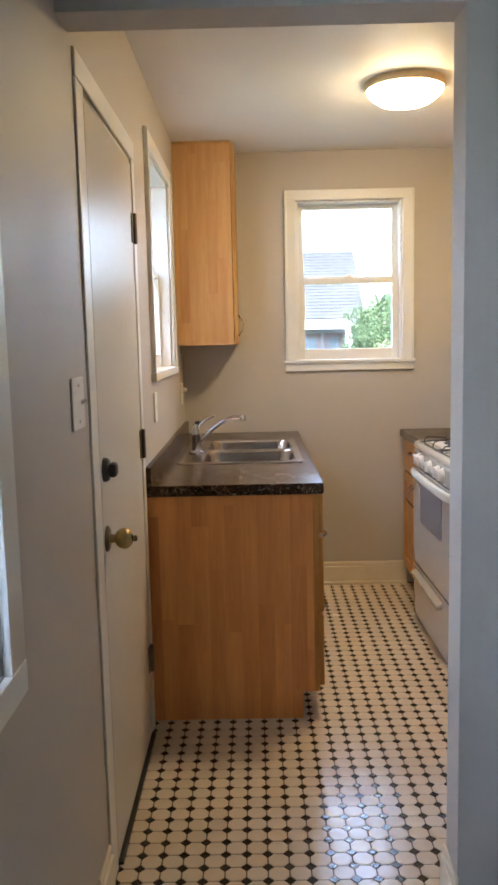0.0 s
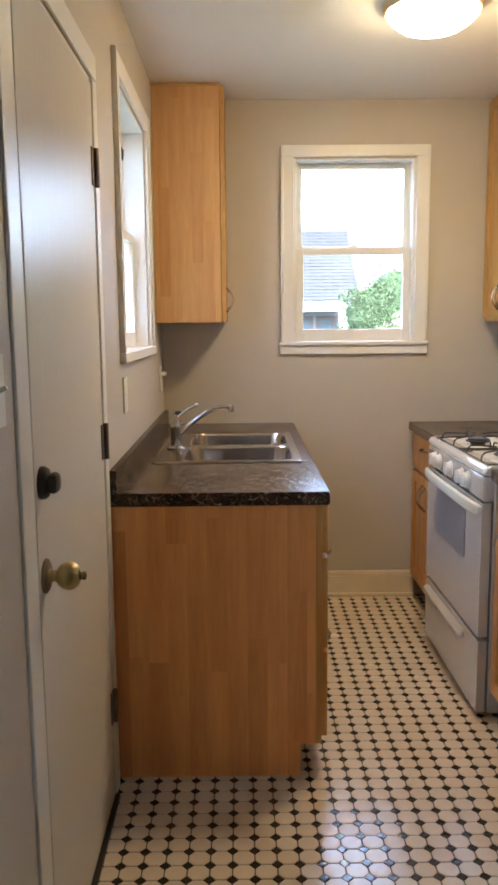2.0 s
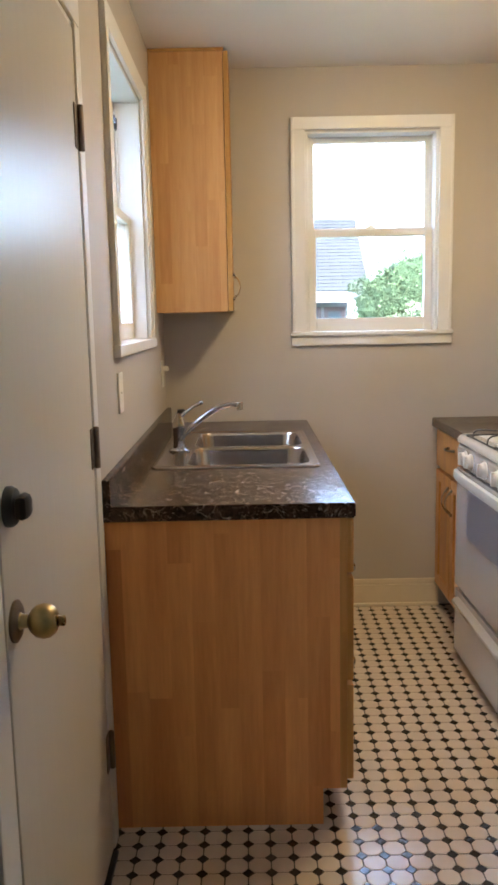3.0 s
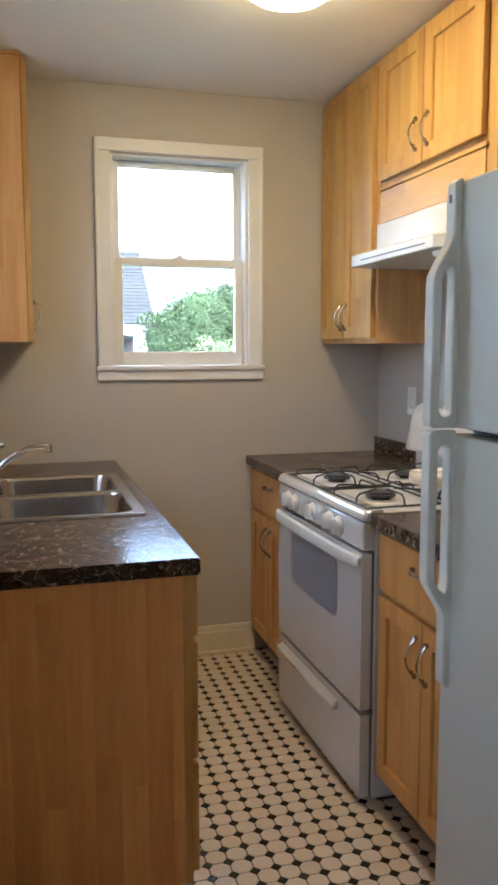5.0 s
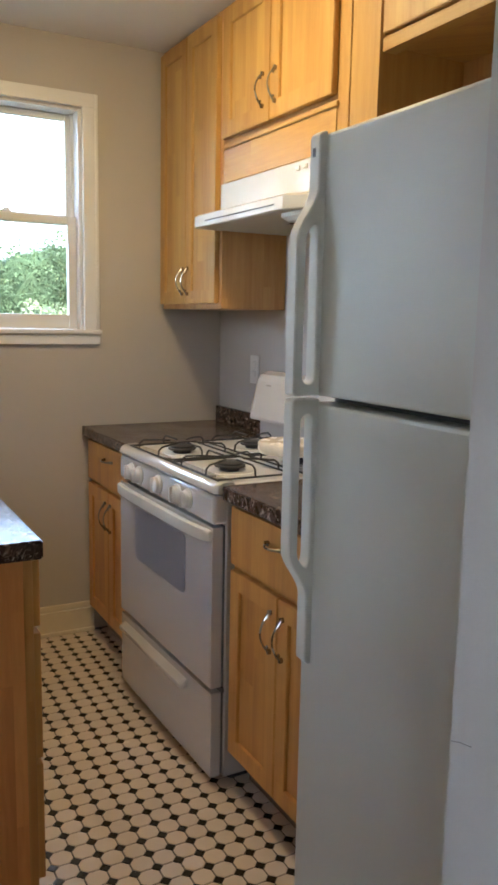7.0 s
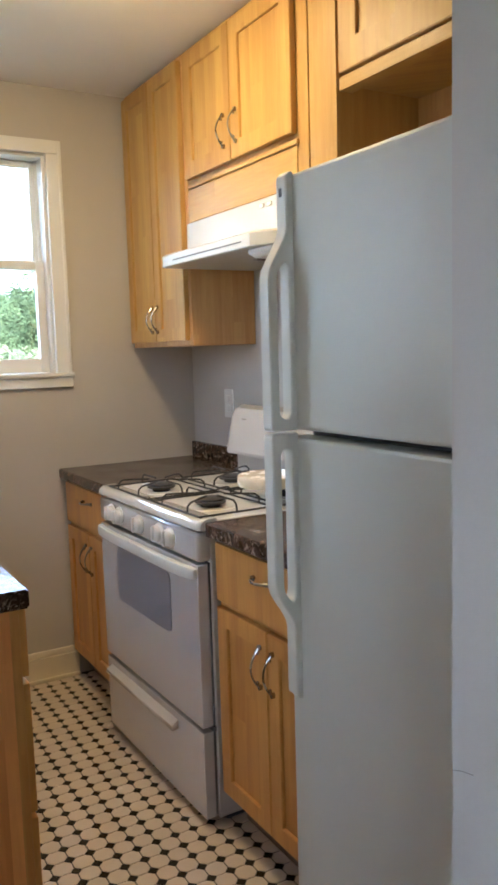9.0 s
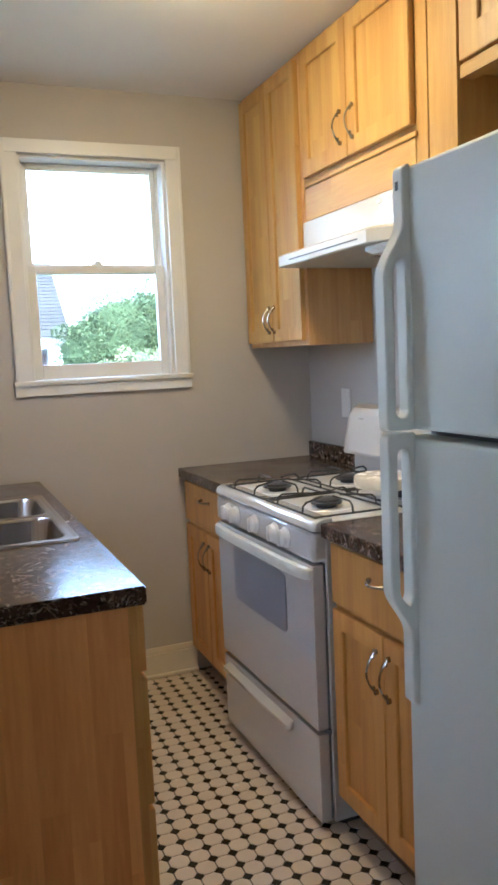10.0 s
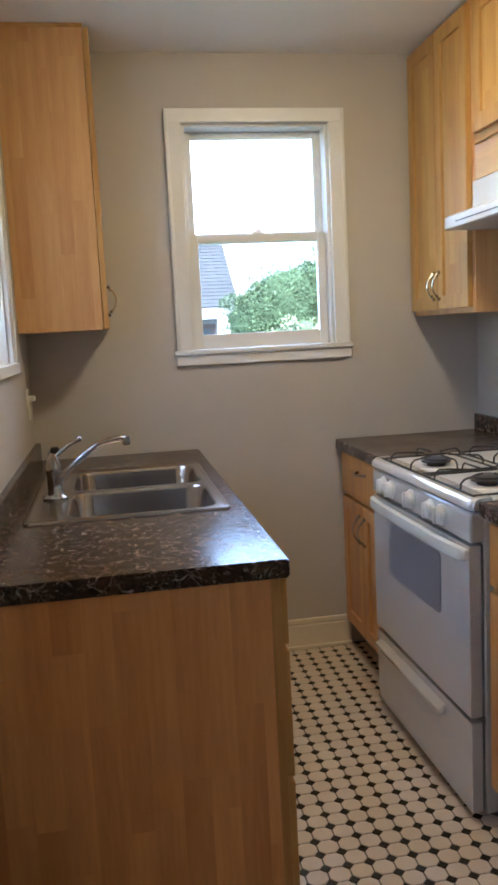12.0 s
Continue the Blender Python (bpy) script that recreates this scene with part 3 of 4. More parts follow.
def shaker_front(name, parent, x, sgn, y0, y1, z0, z1, pull=None, rail=0.052, flat=False, level=False, stock=None):
    """A door or drawer front in the plane x, facing sgn; 20 mm thick with a recessed panel. pull: (axis, y, z, length)."""
    back, face = x, x + sgn * 0.020
    a, b = sorted((back, face))
    bm = bmesh.new()
    if flat:
        box(bm, a, y0, z0, b, y1, z1, bev=0.003)
    else:
        slab_cells(bm, (y0, y0 + rail, y1 - rail, y1), (z0, z0 + rail, z1 - rail, z1), [(y0 + rail, y1 - rail, z0 + rail, z1 - rail)], a, b, lambda u, v, w: (w, u, v))
        rim = [e for e in bm.edges if len(e.link_faces) == 2 and e.calc_face_angle(0) > 1]
        bmesh.ops.bevel(bm, geom=rim, offset=0.0022, segments=2, affect="EDGES")
    d = part(name, bm, stock or (WOOD_H if level else WOOD_V), parent)
    if not flat:
        p, q = sorted((x + sgn * 0.003, x + sgn * 0.011))
        part("panel", boxes((p, y0 + rail - 0.004, z0 + rail - 0.004, q, y1 - rail + 0.004, z1 - rail + 0.004)), stock or WOOD_V, d)
    if pull:
        ax, py, pz, ln = pull
        # pulls facing +x use brighter chrome, their white lighting put into the metal
        part("handle", bow_pull(ax, (face, py, pz), (sgn, 0, 0), ln, 0.026, 0.009 if sgn > 0 and ax == "y" else 0.005), CHROME if sgn > 0 else PULLMETAL, d, "satin nickel bow pull")
    return d


# cabinet under the sink
CT = 0.900            # top of the worktops
CB = 0.860            # underside of the worktops
SINK_END = -1.672     # near end of the sink counter
cab = thing("sink_base_cabinet", (0.3, -0.83, 0), "honey wood base cabinet under the sink with drawer fronts", "base cabinet")
bm = bmesh.new()
prof = [(0.001, 0.0), (0.560, 0.0), (0.560, 0.105), (0.606, 0.105), (0.606, CB - 0.001), (0.001, CB - 0.001)]
loft(bm, [[(x, SINK_END + 0.012, z) for x, z in prof], [(x, SINK_END + 0.030, z) for x, z in prof]])
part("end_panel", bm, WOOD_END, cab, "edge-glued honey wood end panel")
part("body", boxes((0.014, SINK_END + 0.030, 0.105, 0.600, -0.002, 0.66)), WOOD_V, cab)
part("toe_kick", boxes((0.535, SINK_END + 0.030, 0.0, 0.548, -0.017, 0.105)), TOE, cab, "dark recessed toe kick")
bm = boxes((0.606, SINK_END + 0.012, 0.105, 0.625, SINK_END + 0.062, CB - 0.001), (0.606, -0.05, 0.105, 0.625, -0.003, CB - 0.001), bev=0.0015)
box(bm, 0.6065, SINK_END + 0.062, 0.105, 0.6245, -0.05, 0.140, bev=0.001)
box(bm, 0.6065, SINK_END + 0.062, 0.690, 0.6245, -0.05, 0.715, bev=0.001)
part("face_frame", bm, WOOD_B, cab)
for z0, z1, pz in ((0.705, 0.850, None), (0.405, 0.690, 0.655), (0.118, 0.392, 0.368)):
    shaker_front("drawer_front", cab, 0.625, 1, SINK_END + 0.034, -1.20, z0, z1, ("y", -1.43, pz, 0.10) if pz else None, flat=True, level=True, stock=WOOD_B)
for y0, y1, hy in ((-1.19, -0.63, -0.68), (-0.62, -0.04, -0.57)):
    shaker_front("door", cab, 0.625, 1, y0, y1, 0.118, 0.690, None)
    shaker_front("false_front", cab, 0.625, 1, y0, y1, 0.705, 0.850, flat=True, level=True)

# worktop with sink cut-out
SX0, SX1, SY0, SY1 = 0.062, 0.603, -1.160, -0.372
top = thing("sink_worktop", (0.33, -0.83, CB), "dark brown flecked laminate worktop with a low backsplash", "worktop", group="laminate worktops")
bm = bmesh.new()
slab_cells(bm, (0.022, SX0 + 0.015, SX1 - 0.015, 0.646), (SINK_END, SY0 + 0.015, SY1 - 0.015, -0.002), [(SX0 + 0.015, SX1 - 0.015, SY0 + 0.015, SY1 - 0.015)], CB, CT, lambda u, v, w: (u, v, w))
sharp = [e for e in bm.edges if len(e.link_faces) == 2 and e.calc_face_angle(0) > 1 and all(abs(v.co.x - 0.646) < 1e-4 or abs(v.co.y - SINK_END) < 1e-4 for v in e.verts)]
bmesh.ops.bevel(bm, geom=sharp, offset=0.004, segments=2, affect="EDGES")
part("slab", bm, LAMINATE, top)
part("backsplash", boxes((0.001, SINK_END, CB, 0.022, -0.002, 0.970), bev=0.003), LAMINATE, top)

# sink
sink = thing("double_sink", (0.33, -0.77, CT), "stainless steel double-bowl drop-in sink", "sink")
bm = bmesh.new()
bx0, bx1 = 0.170, 0.578
bowls = [(SY0 + 0.034, -0.782), (-0.752, SY1 - 0.034)]
zs = CT + 0.004
xs, ys = (SX0 + 0.012, bx0, bx1, SX1 - 0.012), (SY0 + 0.012, bowls[0][0], bowls[0][1], bowls[1][0], bowls[1][1], SY1 - 0.012)
for i in range(3):
    for j in range(5):
        if i == 1 and j in (1, 3):
            continue
        bm.faces.new([bm.verts.new((xs[a], ys[b], zs)) for a, b in ((i, j), (i + 1, j), (i + 1, j + 1), (i, j + 1))])
cx, cy, w, d = (SX0 + SX1) / 2, (SY0 + SY1) / 2, SX1 - SX0, SY1 - SY0
loft(bm, [rrect(cx, cy, w - 0.024, d - 0.024, 0.0005, zs), rrect(cx, cy, w - 0.012, d - 0.012, 0.012, zs + 0.003), rrect(cx, cy, w - 0.003, d - 0.003, 0.018, zs + 0.0015), rrect(cx, cy, w, d, 0.018, CT + 0.0004)], caps=False)
bmesh.ops.remove_doubles(bm, verts=bm.verts, dist=0.0006)
part("deck", bm, STEEL_X, sink)
for a, b in bowls:
    bm = bmesh.new()
    mx, my, w, d = (bx0 + bx1) / 2, (a + b) / 2, bx1 - bx0, b - a
    loft(bm, [rrect(mx, my, w + 0.001, d + 0.001, 0.0006, zs), rrect(mx, my, w - 0.004, d - 0.004, 0.055, zs - 0.0015), rrect(mx, my, w - 0.012, d - 0.012, 0.055, zs - 0.010),
              rrect(mx, my, w - 0.030, d - 0.030, 0.052, zs - 0.135), rrect(mx, my, w - 0.060, d - 0.060, 0.045, zs - 0.165), rrect(mx, my, 0.09, 0.09, 0.044, zs - 0.172), rrect(mx, my, 0.07, 0.07, 0.034, zs - 0.180)], caps=False)
    bm.faces.new([bm.verts.new(p) for p in rrect(mx, my, 0.07, 0.07, 0.034, zs - 0.180)])
    bowl = part("bowl", bm, STEEL_X, sink)
    bm = bmesh.new()
    lathe(bm, [(0.040, 0.0), (0.040, 0.003), (0.030, 0.004), (0.026, 0.001), (0.004, 0.001)], (mx, my, zs - 0.1775), "z", 20)
    part("drain", bm, CHROME, bowl)

# faucet
FX, FY = 0.128, -0.84
fau = thing("faucet", (FX, FY, zs), "single-lever chrome faucet with arched spout on the sink", "faucet")
bm = bmesh.new()
loft(bm, [rrect(FX, FY, 0.074, 0.074, 0.036, zs), rrect(FX, FY, 0.074, 0.074, 0.036, zs + 0.006), rrect(FX, FY, 0.052, 0.052, 0.0255, zs + 0.014)])
part("base_plate", bm, TAP, fau)
bm = bmesh.new()
lathe(bm, [(0.024, 0.012), (0.021, 0.020), (0.0205, 0.072), (0.0225, 0.078), (0.0225, 0.096), (0.019, 0.112), (0.0115, 0.126), (0.0075, 0.134), (0.002, 0.136)], (FX, FY, zs), "z", 20)
part("body", bm, TAP, fau)
bm = bmesh.new()
pts = [(FX + 0.008, FY, zs + 0.050)]
for k in range(1, 12):
    u = k / 11
    pts.append((FX + 0.012 + 0.205 * u, FY + 0.05 * u, zs + 0.055 + 0.108 * math.sin(u * 1.75) - 0.004 * u))
tube(bm, pts, 0.0095, 0.0095, 12)
ex, ey, ez = pts[-1]
lathe(bm, [(0.010, 0.010), (0.0125, 0.006), (0.0125, -0.016), (0.010, -0.018), (0.002, -0.018)], (ex, ey, ez), "z", 14)
part("spout", bm, TAP, fau)
bm = bmesh.new()
tube(bm, [(FX, FY, zs + 0.118), (FX + 0.022, FY + 0.01, zs + 0.136), (FX + 0.050, FY + 0.018, zs + 0.156), (FX + 0.078, FY + 0.026, zs + 0.168)], 0.0055, 0.008)
lathe(bm, [(0.002, -0.008), (0.007, -0.004), (0.0075, 0.003), (0.003, 0.008)], (FX + 0.080, FY + 0.027, zs + 0.169), "z", 10)
part("lever", bm, TAP, fau)
spr = thing("side_sprayer", (0.118, -0.70, zs), "grey pull-out sprayer standing in the sink deck", "sprayer")
bm = bmesh.new()
lathe(bm, [(0.020, 0), (0.019, 0.010), (0.013, 0.018), (0.012, 0.075), (0.015, 0.09), (0.016, 0.115), (0.011, 0.126), (0.003, 0.127)], (0.118, -0.70, zs), "z", 16)
part("body", bm, SPRAYBLACK, spr)
part("head", boxes((0.112, -0.716, zs + 0.108, 0.140, -0.684, zs + 0.135), bev=0.006), BLACKMETAL, spr)

# wall cabinet beside the window
uc = thing("wall_cabinet", (0.15, -0.14, 1.395), "narrow honey wood wall cabinet hung beside the window", "wall cabinet", group="wall cabinets")
part("body", boxes((0.001, -0.272, 1.397, 0.300, -0.002, CEIL - 0.002), bev=0.0015), WOOD_PANEL, uc)
shaker_front("door", uc, 0.3015, 1, -0.270, -0.008, 1.400, 2.425, ("z", -0.235, 1.50, 0.10))
bm = boxes((0.001, -0.283, CEIL - 0.012, 0.304, -0.272, CEIL - 0.001), bev=0.002)
part("scribe", bm, WOOD_H, uc)


# ---- right-hand run ----
FRONT = 1.262         # plane of the base cabinets' face frames


def base_unit(y0, y1, label, doors, drawer_pull):
    """A base cabinet that faces the aisle, with one drawer over two doors."""
    c = thing("base_cabinet", ((FRONT + RIGHT) / 2, (y0 + y1) / 2, 0), label, "base cabinet", group="base cabinets by the range")
    part("body", boxes((FRONT + 0.018, y0 + 0.001, 0.105, RIGHT - 0.002, y1 - 0.001, CB - 0.001)), WOOD_V, c)
    part("toe_kick", boxes((FRONT + 0.062, y0 + 0.001, 0.0, FRONT + 0.075, y1 - 0.001, 0.105)), TOE, c, "dark recessed toe kick")
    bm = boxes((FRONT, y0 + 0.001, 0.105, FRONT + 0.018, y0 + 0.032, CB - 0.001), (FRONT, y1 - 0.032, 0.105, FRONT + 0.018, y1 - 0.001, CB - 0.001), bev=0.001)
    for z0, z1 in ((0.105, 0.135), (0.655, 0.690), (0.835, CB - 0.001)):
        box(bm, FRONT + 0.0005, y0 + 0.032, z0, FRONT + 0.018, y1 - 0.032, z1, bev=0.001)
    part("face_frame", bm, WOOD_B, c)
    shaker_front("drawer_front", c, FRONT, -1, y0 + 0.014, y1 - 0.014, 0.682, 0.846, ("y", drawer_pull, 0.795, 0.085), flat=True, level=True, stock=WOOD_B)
    m = (y0 + y1) / 2
    for a, b, hy in ((y0 + 0.014, m - 0.002, m - 0.030), (m + 0.002, y1 - 0.014, m + 0.030)):
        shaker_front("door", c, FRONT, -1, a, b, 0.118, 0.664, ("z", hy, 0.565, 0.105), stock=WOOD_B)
    return c


def right_top(y0, y1, label):
    t = thing("worktop", (1.54, (y0 + y1) / 2, CB), label, "worktop", group="laminate worktops")
    part("slab", boxes((1.222, y0, CB, RIGHT - 0.020, y1, CT), bev=0.004), LAMINATE, t)
    part("backsplash", boxes((RIGHT - 0.020, y0, CB, RIGHT - 0.001, y1, 0.966), bev=0.003), LAMINATE, t)


STOVE0, STOVE1 = -1.322, -0.566
base_unit(STOVE1 + 0.010, -0.003, "honey wood base cabinet with drawer and doors by the wall", 2, -0.29)
base_unit(-1.885, STOVE0 - 0.012, "honey wood base cabinet with drawer and doors by the refrigerator", 2, -1.60)
right_top(STOVE1 + 0.008, -0.002, "dark flecked laminate worktop in the corner by the range")
right_top(-1.888, STOVE0 - 0.010, "dark flecked laminate worktop between range and refrigerator")

# range
stove = thing("gas_range", (1.52, -0.955, 0), "white enamel gas range with four burners and oven", "range")
Y0, Y1 = STOVE0, STOVE1
part("body", boxes((1.242, Y0 + 0.002, 0.022, 1.800, Y1 - 0.002, 0.873), bev=0.004), ENAMEL, stove)
part("plinth", boxes((1.275, Y0 + 0.02, 0.0, 1.76, Y1 - 0.02, 0.021)), BLACKMETAL, stove, "dark recessed plinth")
bm = bmesh.new()
box(bm, 1.2005, Y0 + 0.006, 0.784, 1.262, Y1 - 0.001, 0.8715, bev=0.014, seg=4)
panel = part("control_panel", bm, ENAMEL, stove)
bm = bmesh.new()
lip = [(1.262, 0.8745), (1.208, 0.8745), (1.200, 0.8765), (1.1965, 0.882), (1.1975, 0.891), (1.203, 0.900), (1.213, 0.9055), (1.228, 0.9080), (1.262, 0.9085)]
loft(bm, [[(1.262 + (x - 1.262) * k, y, 0.89 + (z - 0.89) * (0.85 + 0.15 * k)) for x, z in lip] for y, k in ((Y0 - 0.002, 0.80), (Y0 + 0.002, 0.93), (Y0 + 0.008, 0.985), (Y0 + 0.016, 1.0), (Y1 - 0.016, 1.0), (Y1 - 0.008, 0.985), (Y1 - 0.002, 0.93), (Y1 + 0.002, 0.80))])
part("cooktop_lip", bm, ENAMEL, stove)
part("seam", boxes((1.207, Y0 + 0.004, 0.8705, 1.2425, Y1 - 0.004, 0.8750)), GASKET_GAP, stove, "thin dark seam under the cooktop lip")
for ky in (-0.690, -0.760, -0.925, -1.075, -1.150):
    bm = bmesh.new()
    lathe(bm, [(0.031, 0.0), (0.031, -0.004), (0.026, -0.008), (0.0245, -0.018), (0.019, -0.022), (0.003, -0.023)], (1.2006, ky, 0.829), "x", 24)
    box(bm, 1.171, ky - 0.0055, 0.805, 1.184, ky + 0.0055, 0.853, bev=0.0045)
    part("knob", bm, KNOBWHITE, panel, "white control knob")
bm = bmesh.new()
box(bm, 1.245, Y0, 0.874, 1.800, Y1, 0.9020, bev=0.006)
ctop = part("cooktop", bm, COOKTOP, stove)
for bx, by in ((1.345, -0.785), (1.345, -1.135), (1.625, -0.785), (1.625, -1.135)):
    bm = bmesh.new()
    lathe(bm, [(0.085, 0.0), (0.082, 0.0025), (0.058, 0.0005), (0.056, 0.0003)], (bx, by, 0.9022), "z", 28)
    part("burner_bowl", bm, COOKTOP, ctop)
    bm = bmesh.new()
    lathe(bm, [(0.030, 0.0), (0.030, 0.010), (0.047, 0.012), (0.048, 0.017), (0.040, 0.0185), (0.040, 0.024), (0.034, 0.027), (0.004, 0.028)], (bx, by, 0.9022), "z", 24)
    part("burner", bm, BURNERGREY, stove, "black burner head")
    bm = bmesh.new()
    g = 0.132
    for s in (-1, 1):
        tube(bm, [(bx + s * 0.122, by - 0.168, 0.9095), (bx + s * 0.122, by + 0.168, 0.9095)], 0.0032, side=(1, 0, 0))
        for q in (-1, 1):
            tube(bm, [(bx + s * 0.122, by + q * 0.085, 0.9095), (bx + s * 0.120, by + q * 0.085, 0.9285), (bx + s * 0.108, by + q * 0.083, 0.9385), (bx + s * 0.075, by + q * 0.065, 0.9405), (bx + s * 0.030, by + q * 0.030, 0.9405)], 0.0031, side=(0, 1, 0))
        tube(bm, [(bx - 0.122, by + s * 0.160, 0.9095), (bx + 0.122, by + s * 0.160, 0.9095)], 0.0031, side=(0, 1, 0))
        tube(bm, [(bx, by + s * 0.160, 0.9095), (bx, by + s * 0.156, 0.9305), (bx, by + s * 0.142, 0.9405), (bx, by + s * 0.045, 0.9405)], 0.0031, side=(1, 0, 0))
    part("grate", bm, IRON, stove, "black wire burner grate")
bm = bmesh.new()
prof = [(1.775, 0.880), (1.775, 0.972), (1.730, 0.978), (1.728, 0.990), (1.752, 1.125), (1.762, 1.150), (1.782, 1.163), (1.830, 1.163), (1.842, 1.140), (1.842, 0.880)]
sides = ((0.004, 0.036), (0.0055, 0.023), (0.010, 0.012), (0.018, 0.005), (0.028, 0.001), (0.040, 0.0))
loft(bm, [[(x, y, z - max(0.0, z - 0.99) / 0.173 * drop) for x, z in prof] for y, drop in [(Y0 + a, d) for a, d in sides] + [(Y1 - a, d) for a, d in reversed(sides)]])
guard = part("backguard", bm, ENAMEL, stove)
part("badge", boxes((1.7455, -0.690, 1.109, 1.7475, -0.658, 1.114)), HAIRLINE, guard, "small grey badge")
bm = bmesh.new()
box(bm, 1.201, Y0 + 0.011, 0.300, 1.236, Y1 - 0.004, 0.778, bev=0.004)
odoor = part("oven_door", bm, ENAMEL, stove)
bm = bmesh.new()
loft(bm, [[(x, a, b) for a, b, _ in rrect(-0.9275, 0.624, w, w - 0.226, 0.022, 0)] for x, w in ((1.2015, 0.412), (1.1985, 0.412), (1.1978, 0.409))])
part("oven_window", bm, OVENGLASS, odoor, "grey tinted oven glass with rounded corners")
bm = bmesh.new()
bar = [(0.016, 0.0), (0.008, 0.0215), (0.0, 0.0230), (-0.007, 0.019), (-0.009, 0.008), (-0.009, -0.008), (-0.007, -0.019), (0.0, -0.0230), (0.008, -0.0215)]
loft(bm, [[(xc - 0.006 + dx * k, y, 0.755 + dz * k * 0.84) for dx, dz in bar] for y, xc, k in ((-1.308, 1.202, 0.6), (-1.303, 1.199, 0.85), (-1.285, 1.194, 0.98), (-1.240, 1.188, 1.0), (-1.140, 1.184, 1.0), (-0.750, 1.184, 1.0), (-0.650, 1.188, 1.0), (-0.600, 1.194, 0.98), (-0.582, 1.199, 0.85), (-0.576, 1.202, 0.6))])
part("oven_handle", bm, FPLASTIC, odoor, "white bar handle")
draw = part("drawer", boxes((1.2025, Y0 + 0.011, 0.024, 1.236, Y1 - 0.004, 0.286), bev=0.004), ENAMEL, stove)
bm = bmesh.new()
extrude_xz(bm, [(1.204, 0.236), (1.183, 0.232), (1.178, 0.239), (1.180, 0.250), (1.204, 0.264)], -1.145, -0.612)
part("drawer_handle", bm, ENAMEL, draw)
# dark strips painted in for the shade of the gaps round door and drawer
part("door_gasket", boxes((1.2355, Y0 + 0.0125, 0.302, 1.2425, Y1 - 0.0055, 0.780)), GASKET_GAP, stove, "dark strip for the shade in the gap behind the oven door")
part("drawer_gasket", boxes((1.2355, Y0 + 0.0125, 0.030, 1.2425, Y1 - 0.0055, 0.284)), GASKET_GAP, stove, "dark strip for the shade in the gap behind the drawer")
part("gap_shadow_strip", boxes((1.233, Y0 + 0.006, 0.286, 1.2425, Y1 - 0.006, 0.300)), GASKET_GAP, stove, "dark strip for the shade in the gap above the drawer")
dish = bmesh.new()
lathe(dish, [(0.080, 0.0), (0.100, 0.004), (0.104, 0.014), (0.104, 0.032), (0.101, 0.037), (0.094, 0.039), (0.060, 0.040), (0.004, 0.040)], (1.545, -1.160, 0.9438), "z", 36)
solo("round_dish", dish, DISH, "round cream covered dish set on a rear burner grate", "dish")

# the range stands a little askew and proud of the run
stove.matrix_basis = Matrix.Translation((1.515, -0.955, 0)) @ Matrix.Rotation(radians(0.8), 4, "Z")

# wall cabinets over the range
UF = 1.588            # plane of the wall cabinets' frames
uc1 = thing("wall_cabinet", (1.73, -0.28, 1.39), "tall two-door honey wood wall cabinet in the corner", "wall cabinet", group="wall cabinets")
part("body", boxes((UF, -0.566, 1.392, RIGHT - 0.002, -0.002, CEIL - 0.002), bev=0.0015), WOOD_PANEL, uc1)
for a, b, hy in ((-0.548, -0.284, -0.262 - 0.045), (-0.280, -0.016, -0.257)):
    shaker_front("door", uc1, UF - 0.0005, -1, a, b, 1.412, 2.412, ("z", hy, 1.500, 0.098), rail=0.05)
uc2 = thing("wall_cabinet", (1.73, -0.95, 1.83), "two-door honey wood wall cabinet above the hood", "wall cabinet", group="wall cabinets")
part("body", boxes((UF, -1.344, 1.835, RIGHT - 0.002, -0.568, CEIL - 0.002), bev=0.001), WOOD_V, uc2)
part("valance", boxes((UF - 0.004, -1.290, 1.836, UF - 0.0005, -0.590, 1.950), bev=0.001), WOOD_H, uc2, "flat wooden panel above the hood")
part("bead", boxes((UF - 0.011, -1.300, 1.951, UF - 0.0005, -0.588, 1.966), bev=0.003), WOOD_H, uc2)
for a, b, hy in ((-1.288, -0.934, -0.972), (-0.930, -0.598, -0.892)):
    shaker_front("door", uc2, UF - 0.0005, -1, a, b, 1.984, 2.412, ("z", hy, 2.083, 0.098), rail=0.056)
part("filler", boxes((UF + 0.002, -1.4455, 1.40, UF + 0.018, -1.348, CEIL - 0.002), bev=0.001), WOOD_V, uc2)
uc3 = thing("fridge_cabinet", (1.73, -2.05, 2.03), "honey wood wall cabinet above the refrigerator", "wall cabinet", group="wall cabinets")
part("side_panel", boxes((UF - 0.020, -1.502, 1.300, RIGHT - 0.002, -1.449, CEIL - 0.002), bev=0.002), WOOD_V, uc3)
part("body", boxes((UF, -2.625, 2.054, RIGHT - 0.002, -1.5025, CEIL - 0.002)), WOOD_V, uc3)
part("back_panel", boxes((RIGHT - 0.012, -2.622, 1.300, RIGHT - 0.002, -1.5025, 2.053)), WOOD_PANEL, uc3)
part("bottom_rail", boxes((UF - 0.012, -2.620, 2.036, UF + 0.03, -1.503, 2.070), bev=0.002), WOOD_H, uc3)
for a, b, hy in ((-2.075, -1.512, -2.03), (-2.618, -2.080, -2.125)):
    shaker_front("door", uc3, UF - 0.0005, -1, a, b, 2.076, 2.412, ("z", hy, 2.15, 0.105), rail=0.075)

